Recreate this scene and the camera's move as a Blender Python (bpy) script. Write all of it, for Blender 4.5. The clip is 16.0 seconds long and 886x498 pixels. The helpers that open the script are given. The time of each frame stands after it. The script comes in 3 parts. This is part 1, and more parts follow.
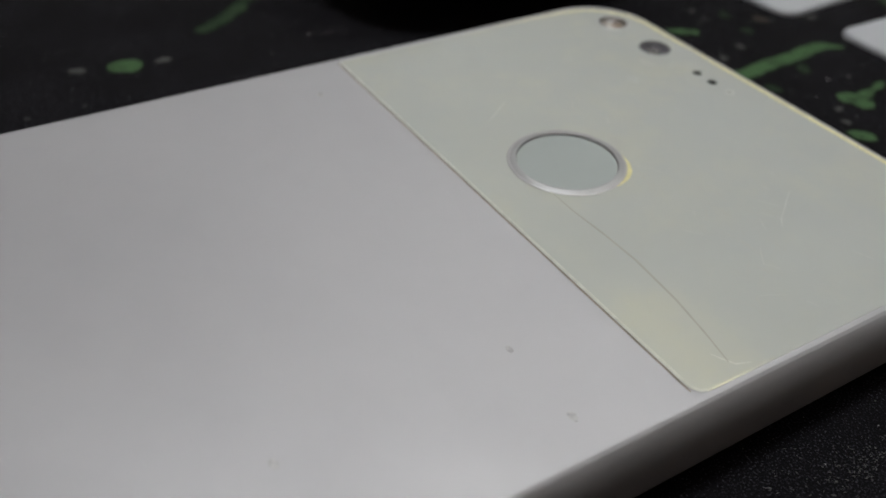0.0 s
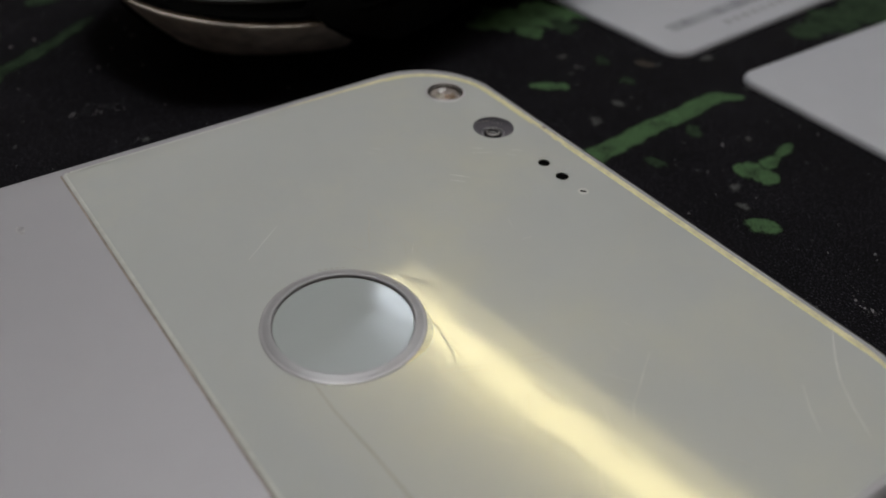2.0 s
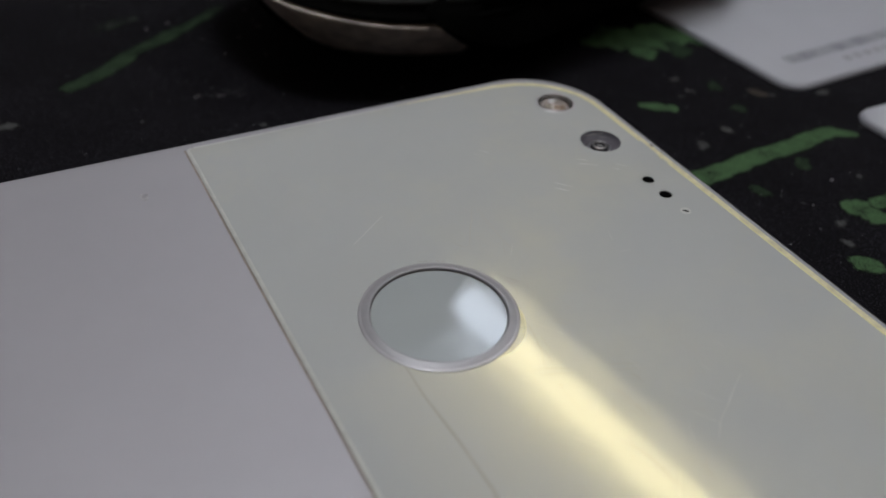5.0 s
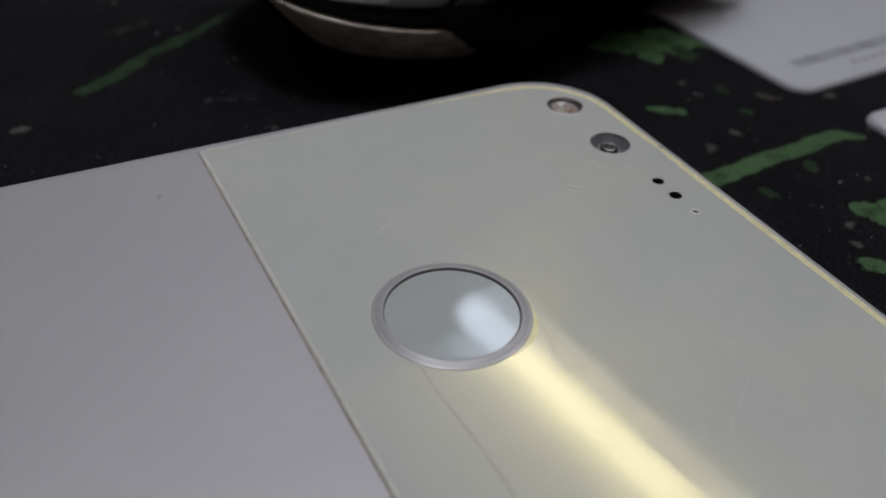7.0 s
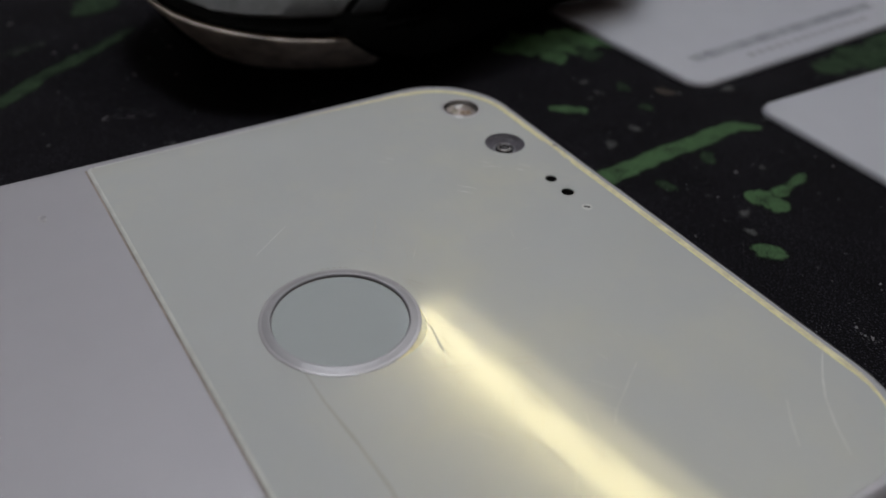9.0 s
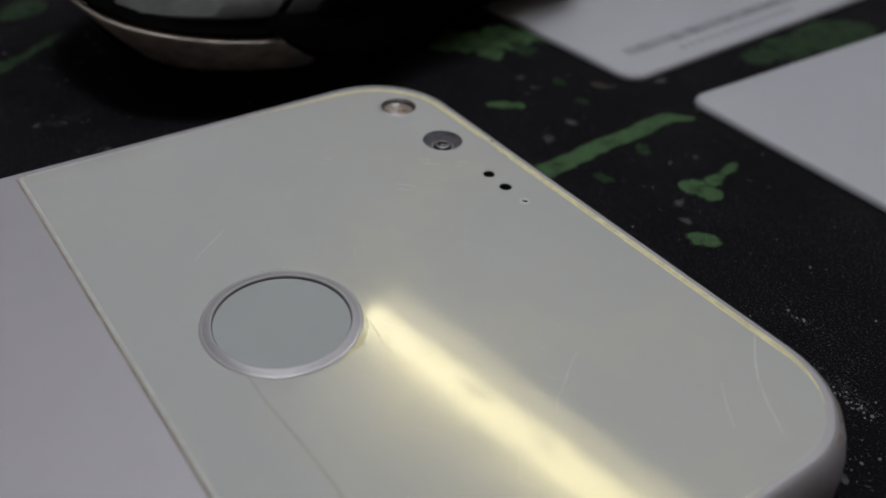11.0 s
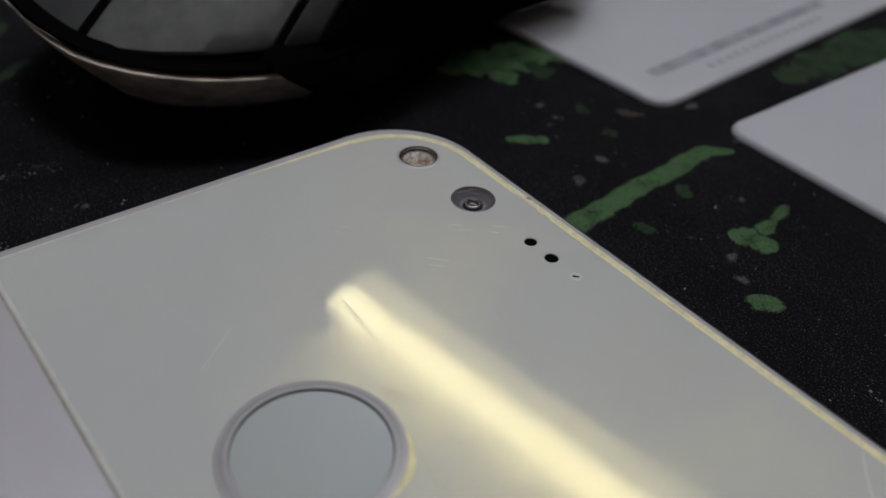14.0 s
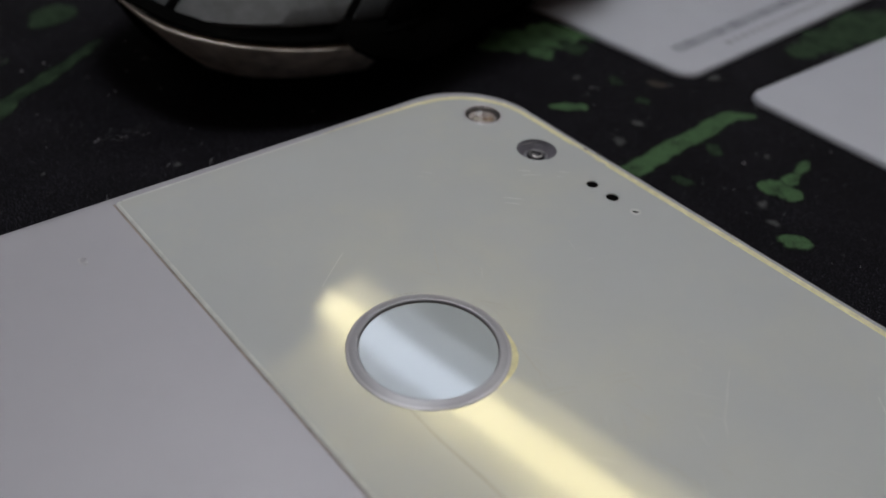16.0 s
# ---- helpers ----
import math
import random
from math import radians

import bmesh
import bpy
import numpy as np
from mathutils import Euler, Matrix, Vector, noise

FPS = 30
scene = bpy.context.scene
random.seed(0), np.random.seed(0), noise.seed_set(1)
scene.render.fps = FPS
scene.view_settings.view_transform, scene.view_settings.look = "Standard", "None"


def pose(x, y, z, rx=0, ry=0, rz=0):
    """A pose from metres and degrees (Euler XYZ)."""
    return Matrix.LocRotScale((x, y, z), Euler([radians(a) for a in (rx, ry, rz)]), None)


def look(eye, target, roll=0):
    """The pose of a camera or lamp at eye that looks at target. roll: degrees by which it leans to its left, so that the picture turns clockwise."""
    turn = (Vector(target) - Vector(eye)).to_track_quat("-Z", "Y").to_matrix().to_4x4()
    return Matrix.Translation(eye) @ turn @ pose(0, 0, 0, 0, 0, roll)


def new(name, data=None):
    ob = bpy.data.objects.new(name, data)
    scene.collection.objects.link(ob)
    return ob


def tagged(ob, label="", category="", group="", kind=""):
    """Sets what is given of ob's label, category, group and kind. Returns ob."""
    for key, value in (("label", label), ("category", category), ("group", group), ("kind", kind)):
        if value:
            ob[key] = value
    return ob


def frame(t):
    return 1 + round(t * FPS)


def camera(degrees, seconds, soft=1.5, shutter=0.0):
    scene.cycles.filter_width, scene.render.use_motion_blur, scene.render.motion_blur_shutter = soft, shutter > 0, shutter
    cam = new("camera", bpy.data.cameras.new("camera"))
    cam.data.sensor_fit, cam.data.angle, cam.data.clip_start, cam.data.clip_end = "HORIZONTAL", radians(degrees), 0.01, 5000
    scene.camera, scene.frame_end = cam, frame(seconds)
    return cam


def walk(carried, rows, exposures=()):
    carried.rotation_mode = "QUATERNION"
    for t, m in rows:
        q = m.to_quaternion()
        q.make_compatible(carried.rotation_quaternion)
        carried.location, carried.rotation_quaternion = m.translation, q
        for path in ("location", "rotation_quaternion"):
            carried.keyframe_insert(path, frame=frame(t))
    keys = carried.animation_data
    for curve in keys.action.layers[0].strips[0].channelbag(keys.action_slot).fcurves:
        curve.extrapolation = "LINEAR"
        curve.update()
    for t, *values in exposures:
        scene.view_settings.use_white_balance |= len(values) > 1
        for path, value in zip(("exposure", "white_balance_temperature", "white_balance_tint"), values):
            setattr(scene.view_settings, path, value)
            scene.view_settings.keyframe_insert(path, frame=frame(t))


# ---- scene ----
cam = camera(51.66, 16.0, soft=1.6)
cam.data.dof.use_dof = True
cam.data.dof.focus_distance = 0.085
cam.data.dof.aperture_fstop = 26.0
PATH = [
    (0, (0.06530, -0.04705, 0.06380), (-0.00052, -0.00362, 0.00176), 3.33),
    (0.5, (0.05909, -0.03630, 0.06174), (-0.00593, 0.00879, 0.00023), 2.79),
    (1, (0.05202, -0.02701, 0.06140), (-0.01202, 0.01874, -0.00083), 1.84),
    (1.5, (0.04931, -0.02116, 0.06089), (-0.01380, 0.02528, -0.00077), 1.61),
    (2, (0.04746, -0.01360, 0.05937), (-0.01549, 0.03313, -0.00307), 2.25),
    (2.5, (0.04735, -0.01345, 0.05969), (-0.01855, 0.02958, -0.00339), 2.63),
    (3, (0.04988, -0.01484, 0.05927), (-0.01660, 0.02625, -0.00263), 2.96),
    (3.5, (0.04990, -0.01542, 0.05944), (-0.01846, 0.02484, -0.00294), 3.44),
    (4, (0.04955, -0.01602, 0.05968), (-0.01907, 0.02354, -0.00234), 3.87),
    (6.5, (0.04853, -0.01580, 0.05870), (-0.02039, 0.02322, -0.00195), 3.29),
    (7, (0.04926, -0.01708, 0.05909), (-0.02030, 0.02225, -0.00188), 3.45),
    (7.5, (0.04938, -0.01708, 0.05968), (-0.02002, 0.02268, -0.00161), 3.88),
    (8, (0.04954, -0.01699, 0.05932), (-0.01957, 0.02291, -0.00103), 4.06),
    (8.5, (0.04980, -0.01499, 0.05836), (-0.01860, 0.02547, -0.00107), 3.69),
    (9, (0.05216, -0.01245, 0.05887), (-0.01412, 0.03110, 0.00008), 2.87),
    (9.5, (0.05363, -0.01185, 0.05940), (-0.01144, 0.03528, 0.00014), 3.46),
    (11.8, (0.05123, -0.01264, 0.05924), (-0.01225, 0.03714, -0.00082), 3.88),
    (12, (0.05018, -0.01422, 0.05968), (-0.01236, 0.03563, 0.00012), 4.22),
    (12.5, (0.04724, -0.01601, 0.05983), (-0.01485, 0.03428, -0.00016), 4.51),
    (13, (0.04009, -0.01488, 0.06153), (-0.02054, 0.03580, 0.00052), 4.78),
    (13.5, (0.03490, -0.00881, 0.06014), (-0.02586, 0.04153, -0.00090), 4.42),
    (14, (0.03650, -0.00807, 0.05952), (-0.02395, 0.04270, -0.00232), 3.94),
    (14.5, (0.03791, -0.00894, 0.05918), (-0.02268, 0.04186, -0.00225), 3.56),
    (15, (0.03798, -0.00904, 0.05905), (-0.02222, 0.04171, -0.00176), 3.51),
    (15.5, (0.03823, -0.01085, 0.05906), (-0.02170, 0.04012, -0.00148), 3.45),
    (16, (0.04048, -0.02298, 0.06007), (-0.01908, 0.02952, -0.00080), 4.15),
]
LIGHT = [(0.0, 0.45, 6800, 4), (0.6, 0.42, 6850, 5), (1.1, 0.0, 6800, 7), (2.0, -0.01, 6850, 7.5), (3.0, 0.0, 6500, 10), (16.0, 0.0, 6500, 10)]
walk(cam, [(t, look(eye, target, roll)) for t, eye, target, roll in PATH], LIGHT)

# ---- world and lights ----
world = bpy.data.worlds.new("world")
scene.world = world
world.use_nodes = True
world.node_tree.nodes["Background"].inputs[0].default_value = (0.5, 0.55, 0.62, 1)
world.node_tree.nodes["Background"].inputs[1].default_value = 0.05

TUBE_LIGHT = 9.0
ROOM_LIGHT = 19.2

CM = 0.01


# ---- materials ----
def mat_new(name):
    m = bpy.data.materials.new(name)
    m.use_nodes = True
    nt = m.node_tree
    return m, nt, nt.nodes["Principled BSDF"]


def link(nt, a, b):
    nt.links.new(a, b)


def coords(nt):
    return nt.nodes.new("ShaderNodeTexCoord").outputs["Object"]


def noise_tex(nt, scale, detail=4.0, rough=0.55, vec=None, stretch=None):
    n = nt.nodes.new("ShaderNodeTexNoise")
    n.inputs["Scale"].default_value = scale
    n.inputs["Detail"].default_value = detail
    n.inputs["Roughness"].default_value = rough
    v = vec if vec else coords(nt)
    if stretch:
        mp = nt.nodes.new("ShaderNodeMapping")
        mp.inputs["Scale"].default_value = stretch
        link(nt, v, mp.inputs["Vector"])
        v = mp.outputs["Vector"]
    link(nt, v, n.inputs["Vector"])
    return n.outputs["Fac"]


def ramp(nt, fac, stops):
    r = nt.nodes.new("ShaderNodeValToRGB")
    while len(r.color_ramp.elements) < len(stops):
        r.color_ramp.elements.new(0.5)
    for e, (p, c) in zip(r.color_ramp.elements, stops):
        e.position = p
        e.color = (*c, 1)
    link(nt, fac, r.inputs["Fac"])
    return r.outputs["Color"]


def grey(v):
    return (v, v, v)


def bump(nt, p, height, strength, dist):
    b = nt.nodes.new("ShaderNodeBump")
    b.inputs["Strength"].default_value = strength
    b.inputs["Distance"].default_value = dist
    link(nt, height, b.inputs["Height"])
    link(nt, b.outputs["Normal"], p.inputs["Normal"])
    return b


def plain(name, color, rough=0.5, metal=0.0, var=0.12, scale=300.0, bump_d=0.0, coat=0.0, spec=0.5):
    m, nt, p = mat_new(name)
    a = tuple(c * (1 - var) for c in color)
    b = tuple(min(1, c * (1 + var)) for c in color)
    link(nt, ramp(nt, noise_tex(nt, scale), [(0.3, a), (0.7, b)]), p.inputs["Base Color"])
    p.inputs["Roughness"].default_value = rough
    p.inputs["Metallic"].default_value = metal
    p.inputs["Coat Weight"].default_value = coat
    p.inputs["Specular IOR Level"].default_value = spec
    if bump_d:
        bump(nt, p, noise_tex(nt, scale * 4, 3), 0.5, bump_d)
    return m


def lamp_mat(name, color, strength):
    m, nt, p = mat_new(name)
    p.inputs["Base Color"].default_value = (0.8, 0.8, 0.8, 1)
    p.inputs["Emission Color"].default_value = (*color, 1)
    p.inputs["Emission Strength"].default_value = strength
    return m


def glass_back():
    # cream-white pearl lacquer under a worn clear cover
    m, nt, p = mat_new("pearl_glass")
    big = noise_tex(nt, 45, 3)
    col = ramp(nt, big, [(0.3, (0.510, 0.54, 0.562)), (0.7, (0.540, 0.57, 0.592))])
    link(nt, col, p.inputs["Base Color"])
    smudge = noise_tex(nt, 160, 5, 0.6)
    link(nt, ramp(nt, smudge, [(0.35, grey(0.030)), (0.75, grey(0.070))]), p.inputs["Roughness"])
    p.inputs["IOR"].default_value = 1.6
    p.inputs["Specular IOR Level"].default_value = 0.62
    p.inputs["Specular Tint"].default_value = (1.0, 0.87, 0.36, 1)
    # shallow waves plus two crossing lays of hair-fine polish scratches
    height = noise_tex(nt, 150, 5, 0.65)
    for turn, share in ((0.45, 0.16), (2.2, 0.12)):
        mp = nt.nodes.new("ShaderNodeMapping")
        mp.inputs["Rotation"].default_value = (0, 0, turn)
        mp.inputs["Scale"].default_value = (0.06, 1, 1)
        link(nt, coords(nt), mp.inputs["Vector"])
        add = nt.nodes.new("ShaderNodeMath")
        add.operation = "MULTIPLY_ADD"
        link(nt, noise_tex(nt, 2600, 3, 0.7, mp.outputs["Vector"]), add.inputs[0])
        add.inputs[1].default_value = share
        link(nt, height, add.inputs[2])
        height = add.outputs[0]
    bump(nt, p, height, 0.020, 0.0003)
    # wear haze: a broad warm gloss over the sharp one
    haze = nt.nodes.new("ShaderNodeBsdfGlossy")
    haze.inputs["Color"].default_value = (1.0, 0.88, 0.36, 1)
    haze.inputs["Roughness"].default_value = 0.29
    fres = nt.nodes.new("ShaderNodeFresnel")
    fres.inputs["IOR"].default_value = 1.5
    share = nt.nodes.new("ShaderNodeMath")
    share.operation = "MULTIPLY"
    link(nt, ramp(nt, noise_tex(nt, 75, 6, 0.65), [(0.32, grey(0.18)), (0.5, grey(0.48)), (0.68, grey(1.2))]), share.inputs[1])
    link(nt, fres.outputs[0], share.inputs[0])
    mix = nt.nodes.new("ShaderNodeMixShader")
    link(nt, share.outputs[0], mix.inputs[0])
    link(nt, p.outputs[0], mix.inputs[1])
    link(nt, haze.outputs[0], mix.inputs[2])
    link(nt, mix.outputs[0], nt.nodes["Material Output"].inputs["Surface"])
    return m


def metal_back():
    # fine bead-blasted silver-white metal
    m, nt, p = mat_new("blasted_metal")
    big = noise_tex(nt, 30, 3)
    col = ramp(nt, big, [(0.3, (0.438, 0.436, 0.477)), (0.7, (0.467, 0.465, 0.506))])
    link(nt, col, p.inputs["Base Color"])
    p.inputs["Metallic"].default_value = 0.72
    link(nt, ramp(nt, noise_tex(nt, 110, 5, 0.6), [(0.3, grey(0.58)), (0.7, grey(0.65))]), p.inputs["Roughness"])
    bump(nt, p, noise_tex(nt, 9000, 2), 0.25, 0.00003)
    return m


def thread_mix(nt, big_scale, share):
    """Uneven dye plus the grain of single threads."""
    fine = noise_tex(nt, 4600, 1.5, 0.6)
    mix = nt.nodes.new("ShaderNodeMath")
    mix.operation = "MULTIPLY_ADD"
    link(nt, noise_tex(nt, big_scale, 4), mix.inputs[0])
    mix.inputs[1].default_value = share
    link(nt, fine, mix.inputs[2])
    return fine, mix.outputs[0]


def cloth_black():
    m, nt, p = mat_new("black_cloth")
    fine, mix = thread_mix(nt, 70, 0.18)
    col = ramp(nt, mix, [(0.54, (0.0018, 0.0016, 0.0026)), (0.68, (0.0056, 0.0050, 0.0080)), (0.80, (0.060, 0.057, 0.074))])
    link(nt, col, p.inputs["Base Color"])
    p.inputs["Roughness"].default_value = 0.9
    p.inputs["Specular IOR Level"].default_value = 0.12
    bump(nt, p, fine, 0.8, 0.00014)
    return m


def ink(name, a, b, hold=0.0):
    # printed dye on woven cloth: worn, uneven, bare threads showing through; hold < 0 thins it out
    m, nt, p = mat_new(name)
    fine, mix = thread_mix(nt, 420, 0.8)
    bare = (0.004, 0.004, 0.005)
    link(nt, ramp(nt, mix, [(0.62 - hold, bare), (0.74 - hold, a), (0.98 - hold, b)]), p.inputs["Base Color"])
    p.inputs["Roughness"].default_value = 0.9
    p.inputs["Specular IOR Level"].default_value = 0.12
    bump(nt, p, fine, 0.8, 0.00014)
    return m


M_GLASS = glass_back()
M_METAL = metal_back()
M_CLOTH = cloth_black()
M_GREEN = ink("green_ink", (0.037, 0.070, 0.035), (0.068, 0.135, 0.063))
M_DULL = ink("dull_shaded_green_ink", (0.013, 0.024, 0.014), (0.028, 0.052, 0.028))
M_GREYINK = ink("grey_ink", (0.028, 0.029, 0.031), (0.085, 0.088, 0.09))
M_FRINGE = ink("thin_green_ink", (0.020, 0.036, 0.020), (0.045, 0.085, 0.042), -0.22)
M_FRINGEGREY = ink("thin_grey_ink", (0.018, 0.019, 0.020), (0.04, 0.041, 0.043), -0.22)
M_TANINK = ink("tan_ink", (0.030, 0.026, 0.022), (0.075, 0.064, 0.054))
M_EDGE = plain("pale_yellow_edge", (0.74, 0.70, 0.47), 0.3, 0.0, 0.16, 1100, 0, 0.3)
M_EDGELINE = plain("bright_yellow_edge", (0.94, 0.87, 0.46), 0.2, 0.0, 0.12, 1500, 0, 0.5)
M_YELLOW = plain("painted_yellow_gleam", (0.76, 0.71, 0.40), 0.3, 0.0, 0.15, 1500, 0, 0.4)
M_BUTTON = plain("button_gloss", (0.430, 0.470, 0.485), 0.035, 0.0, 0.02, 90, 0, 0.0, 0.48)
M_BUTTON.node_tree.nodes["Principled BSDF"].inputs["Specular Tint"].default_value = (0.62, 0.76, 1.0, 1)
M_BEZEL = plain("bezel_grey", (0.40, 0.40, 0.435), 0.46, 0.3, 0.05, 400)
M_HAIR = plain("hairline_matt", (0.49, 0.495, 0.475), 0.42, 0.0, 0.05, 900, 0, 0, 0.22)
M_JOINT = plain("joint_brown", (0.30, 0.265, 0.24), 0.7, 0.0, 0.25, 500)
M_GROOVE = plain("groove_dark", (0.21, 0.195, 0.195), 0.6)
M_BLACK = plain("gloss_black", (0.030, 0.029, 0.034), 0.10, 0.0, 0.2, 300)
M_HOLE = plain("hole_black", (0.004, 0.004, 0.004), 0.8, 0, 0.2, 300, 0, 0, 0.0)
M_WELL = plain("lens_well", (0.125, 0.120, 0.142), 0.45, 0, 0.2, 300, 0, 0, 0.2)
M_CUP = plain("flash_cup", (0.33, 0.29, 0.275), 0.42, 0.55, 0.3, 1800, 0.00003)
M_LENSRING = plain("lens_ring", (0.25, 0.25, 0.275), 0.3, 0.4)
M_CHROME = plain("chrome", (0.42, 0.41, 0.42), 0.42, 1.0, 0.05)
M_AMBER = plain("amber_phosphor", (0.46, 0.34, 0.25), 0.25, 0.5, 0.25, 1500)
M_PHOS = plain("pale_phosphor", (0.42, 0.39, 0.33), 0.3, 0.0, 0.2, 1500)
M_CARD = plain("card_white", (0.45, 0.467, 0.530), 0.45, 0.0, 0.02, 120)
M_PRINT = plain("card_print", (0.21, 0.215, 0.26), 0.5, 0.0, 0.2, 900)
M_PRINTPALE = plain("card_print_pale", (0.33, 0.335, 0.385), 0.5, 0.0, 0.1, 900)
M_FAINT = plain("scratch_faint", (0.575, 0.59, 0.58), 0.4, 0, 0.1, 900)
M_PALE = plain("pale_edge", (0.55, 0.565, 0.55), 0.4, 0, 0.1, 900)
M_CRACK = plain("crack_grey", (0.455, 0.455, 0.44), 0.26, 0.0, 0.05, 500, 0, 0, 0.6)
M_MARK = plain("scratch_white", (0.70, 0.71, 0.70), 0.4, 0, 0.08, 900)
M_FLANGE = plain("bezel_silver", (0.475, 0.475, 0.510), 0.34, 0.3, 0.06, 500)
M_MOUSE = plain("mouse_soft_black", (0.066, 0.069, 0.073), 0.58, 0.0, 0.30, 380, 0.00004, 0, 0.4)
M_RUBBER = plain("mouse_rubber", (0.003, 0.003, 0.003), 0.9, 0.0, 0.2, 500, 0, 0, 0.0)
M_MOUSESIDE = plain("mouse_shaded_side", (0.020, 0.022, 0.025), 0.6, 0.0, 0.15, 500, 0.00002, 0, 0.3)
M_SKIRT = plain("mouse_skirt", (0.62, 0.56, 0.50), 0.42, 0.1, 0.35, 320, 0.00004)
M_SHINE = plain("mouse_gap_black", (0.003, 0.003, 0.003), 0.7, 0.0, 0.2, 300, 0, 0, 0.0)
M_FLECK = plain("dust_fleck", (0.20, 0.20, 0.22), 0.9)
M_CRUMB = plain("pale_crumb", (0.30, 0.30, 0.32), 0.9, 0.0, 0.4, 900)
M_SCUFF = plain("scuffed_fibre", (0.085, 0.085, 0.09), 0.9)
M_NICK = plain("nick_grey", (0.40, 0.395, 0.42), 0.6, 0.4, 0.25, 1600)
M_WALL = plain("wall_paint", (0.62, 0.62, 0.63), 0.8, 0, 0.04, 6)
M_BROWN = plain("unseen_brown_wall", (0.13, 0.092, 0.064), 0.7, 0, 0.2, 6)
M_DESK = plain("desk_wood", (0.16, 0.09, 0.05), 0.4, 0, 0.25, 20)
M_FLOOR = plain("floor_tile", (0.40, 0.38, 0.35), 0.4, 0, 0.1, 5)
M_TUBE = lamp_mat("tube_glow", (1.0, 0.985, 0.96), TUBE_LIGHT)
M_STRIP = lamp_mat("added_strip_glow", (1.0, 0.985, 0.96), TUBE_LIGHT * 0.25)
M_WING = [lamp_mat("added_wing_glow", (1.0, 0.985, 0.96), TUBE_LIGHT * k) for k in (0.063, 0.045, 0.022)]
M_CEILLAMP = lamp_mat("added_room_lamp_glow", (0.945, 0.96, 0.975), ROOM_LIGHT)
M_PLATE = plain("plate_white", (0.74, 0.74, 0.74), 0.6, 0, 0.05, 60)
M_FIXTURE = plain("fixture_white", (0.7, 0.7, 0.7), 0.4)


# ---- building helpers: all sizes in centimetres ----
def finish(bm, name, mat, smooth=True, angle=40.0):
    bmesh.ops.recalc_face_normals(bm, faces=bm.faces)
    bmesh.ops.scale(bm, vec=(CM, CM, CM), verts=bm.verts)
    me = bpy.data.meshes.new(name)
    if smooth:
        for f in bm.faces:
            f.smooth = True
        for e in bm.edges:
            if len(e.link_faces) == 2 and e.calc_face_angle(0) > radians(angle):
                e.smooth = False
    bm.to_mesh(me)
    bm.free()
    me.materials.append(mat)
    return me


def part(name, bm, mat, parent=None, label="", smooth=True, angle=40.0):
    ob = new(name, finish(bm, name, mat, smooth, angle))
    if parent:
        ob.parent = parent
    if label:
        tagged(ob, label)
    return ob


def thing(name, label, category, group="", kind="", x=0, y=0, z=0, rz=0):
    ob = new(name)
    ob.empty_display_size = 0.01
    ob.matrix_basis = pose(x * CM, y * CM, z * CM, 0, 0, rz)
    return tagged(ob, label, category, group, kind)


def rrect(x0, x1, y0, y1, radii, d=0.0, n=10):
    """Rounded rectangle, counter-clockwise; radii at (x0,y0), (x1,y0), (x1,y1), (x0,y1), inset by d."""
    out = []
    for (cx, cy, sx, sy, a0), r in zip(((x0, y0, 1, 1, 180), (x1, y0, -1, 1, 270), (x1, y1, -1, -1, 0), (x0, y1, 1, -1, 90)), radii):
        ox, oy = cx + sx * r, cy + sy * r
        rr = max(r - d, 0.004)
        ox, oy = (ox, oy) if r > d else (cx + sx * (d + 0.004), cy + sy * (d + 0.004))
        for i in range(n + 1):
            a = radians(a0 + 90 * i / n)
            out.append((ox + rr * math.cos(a), oy + rr * math.sin(a)))
    return out


def circle(r, n=64, cx=0.0, cy=0.0):
    return [(cx + r * math.cos(2 * math.pi * i / n), cy + r * math.sin(2 * math.pi * i / n)) for i in range(n)]


def loft(rings, bottom=True, top=True, bm=None):
    """Rings of (outline, z), all with the same count of points."""
    bm = bm or bmesh.new()
    loops = [[bm.verts.new((x, y, z)) for x, y in o] for o, z in rings]
    for a, b in zip(loops, loops[1:]):
        for i in range(len(a)):
            j = (i + 1) % len(a)
            bm.faces.new((a[i], a[j], b[j], b[i]))
    if bottom:
        bm.faces.new(list(reversed(loops[0])))
    if top:
        bm.faces.new(loops[-1])
    return bm


def sheet_with_holes(outline, holes, z, depth, bevel, bm):
    """A flat face with round holes; the rims are bevelled and run down by depth."""
    tops = []
    for o in holes:
        tops.append([bm.verts.new((x, y, z)) for x, y in o])
    outer = [bm.verts.new((x, y, z)) for x, y in outline]
    edges = []
    for loop in (outer, *tops):
        for i in range(len(loop)):
            edges.append(bm.edges.new((loop[i], loop[(i + 1) % len(loop)])))
    bmesh.ops.triangle_fill(bm, use_beauty=True, use_dissolve=False, edges=edges)
    for loop in tops:
        low = [bm.verts.new((v.co.x, v.co.y, z - depth)) for v in loop]
        for i in range(len(loop)):
            j = (i + 1) % len(loop)
            bm.faces.new((loop[i], loop[j], low[j], low[i]))
    return outer


def box(bm, x0, x1, y0, y1, z0, z1):
    vs = [bm.verts.new(p) for p in ((x0, y0, z0), (x1, y0, z0), (x1, y1, z0), (x0, y1, z0), (x0, y0, z1), (x1, y0, z1), (x1, y1, z1), (x0, y1, z1))]
    for q in ((0, 3, 2, 1), (4, 5, 6, 7), (0, 1, 5, 4), (1, 2, 6, 5), (2, 3, 7, 6), (3, 0, 4, 7)):
        bm.faces.new([vs[i] for i in q])
    return bm


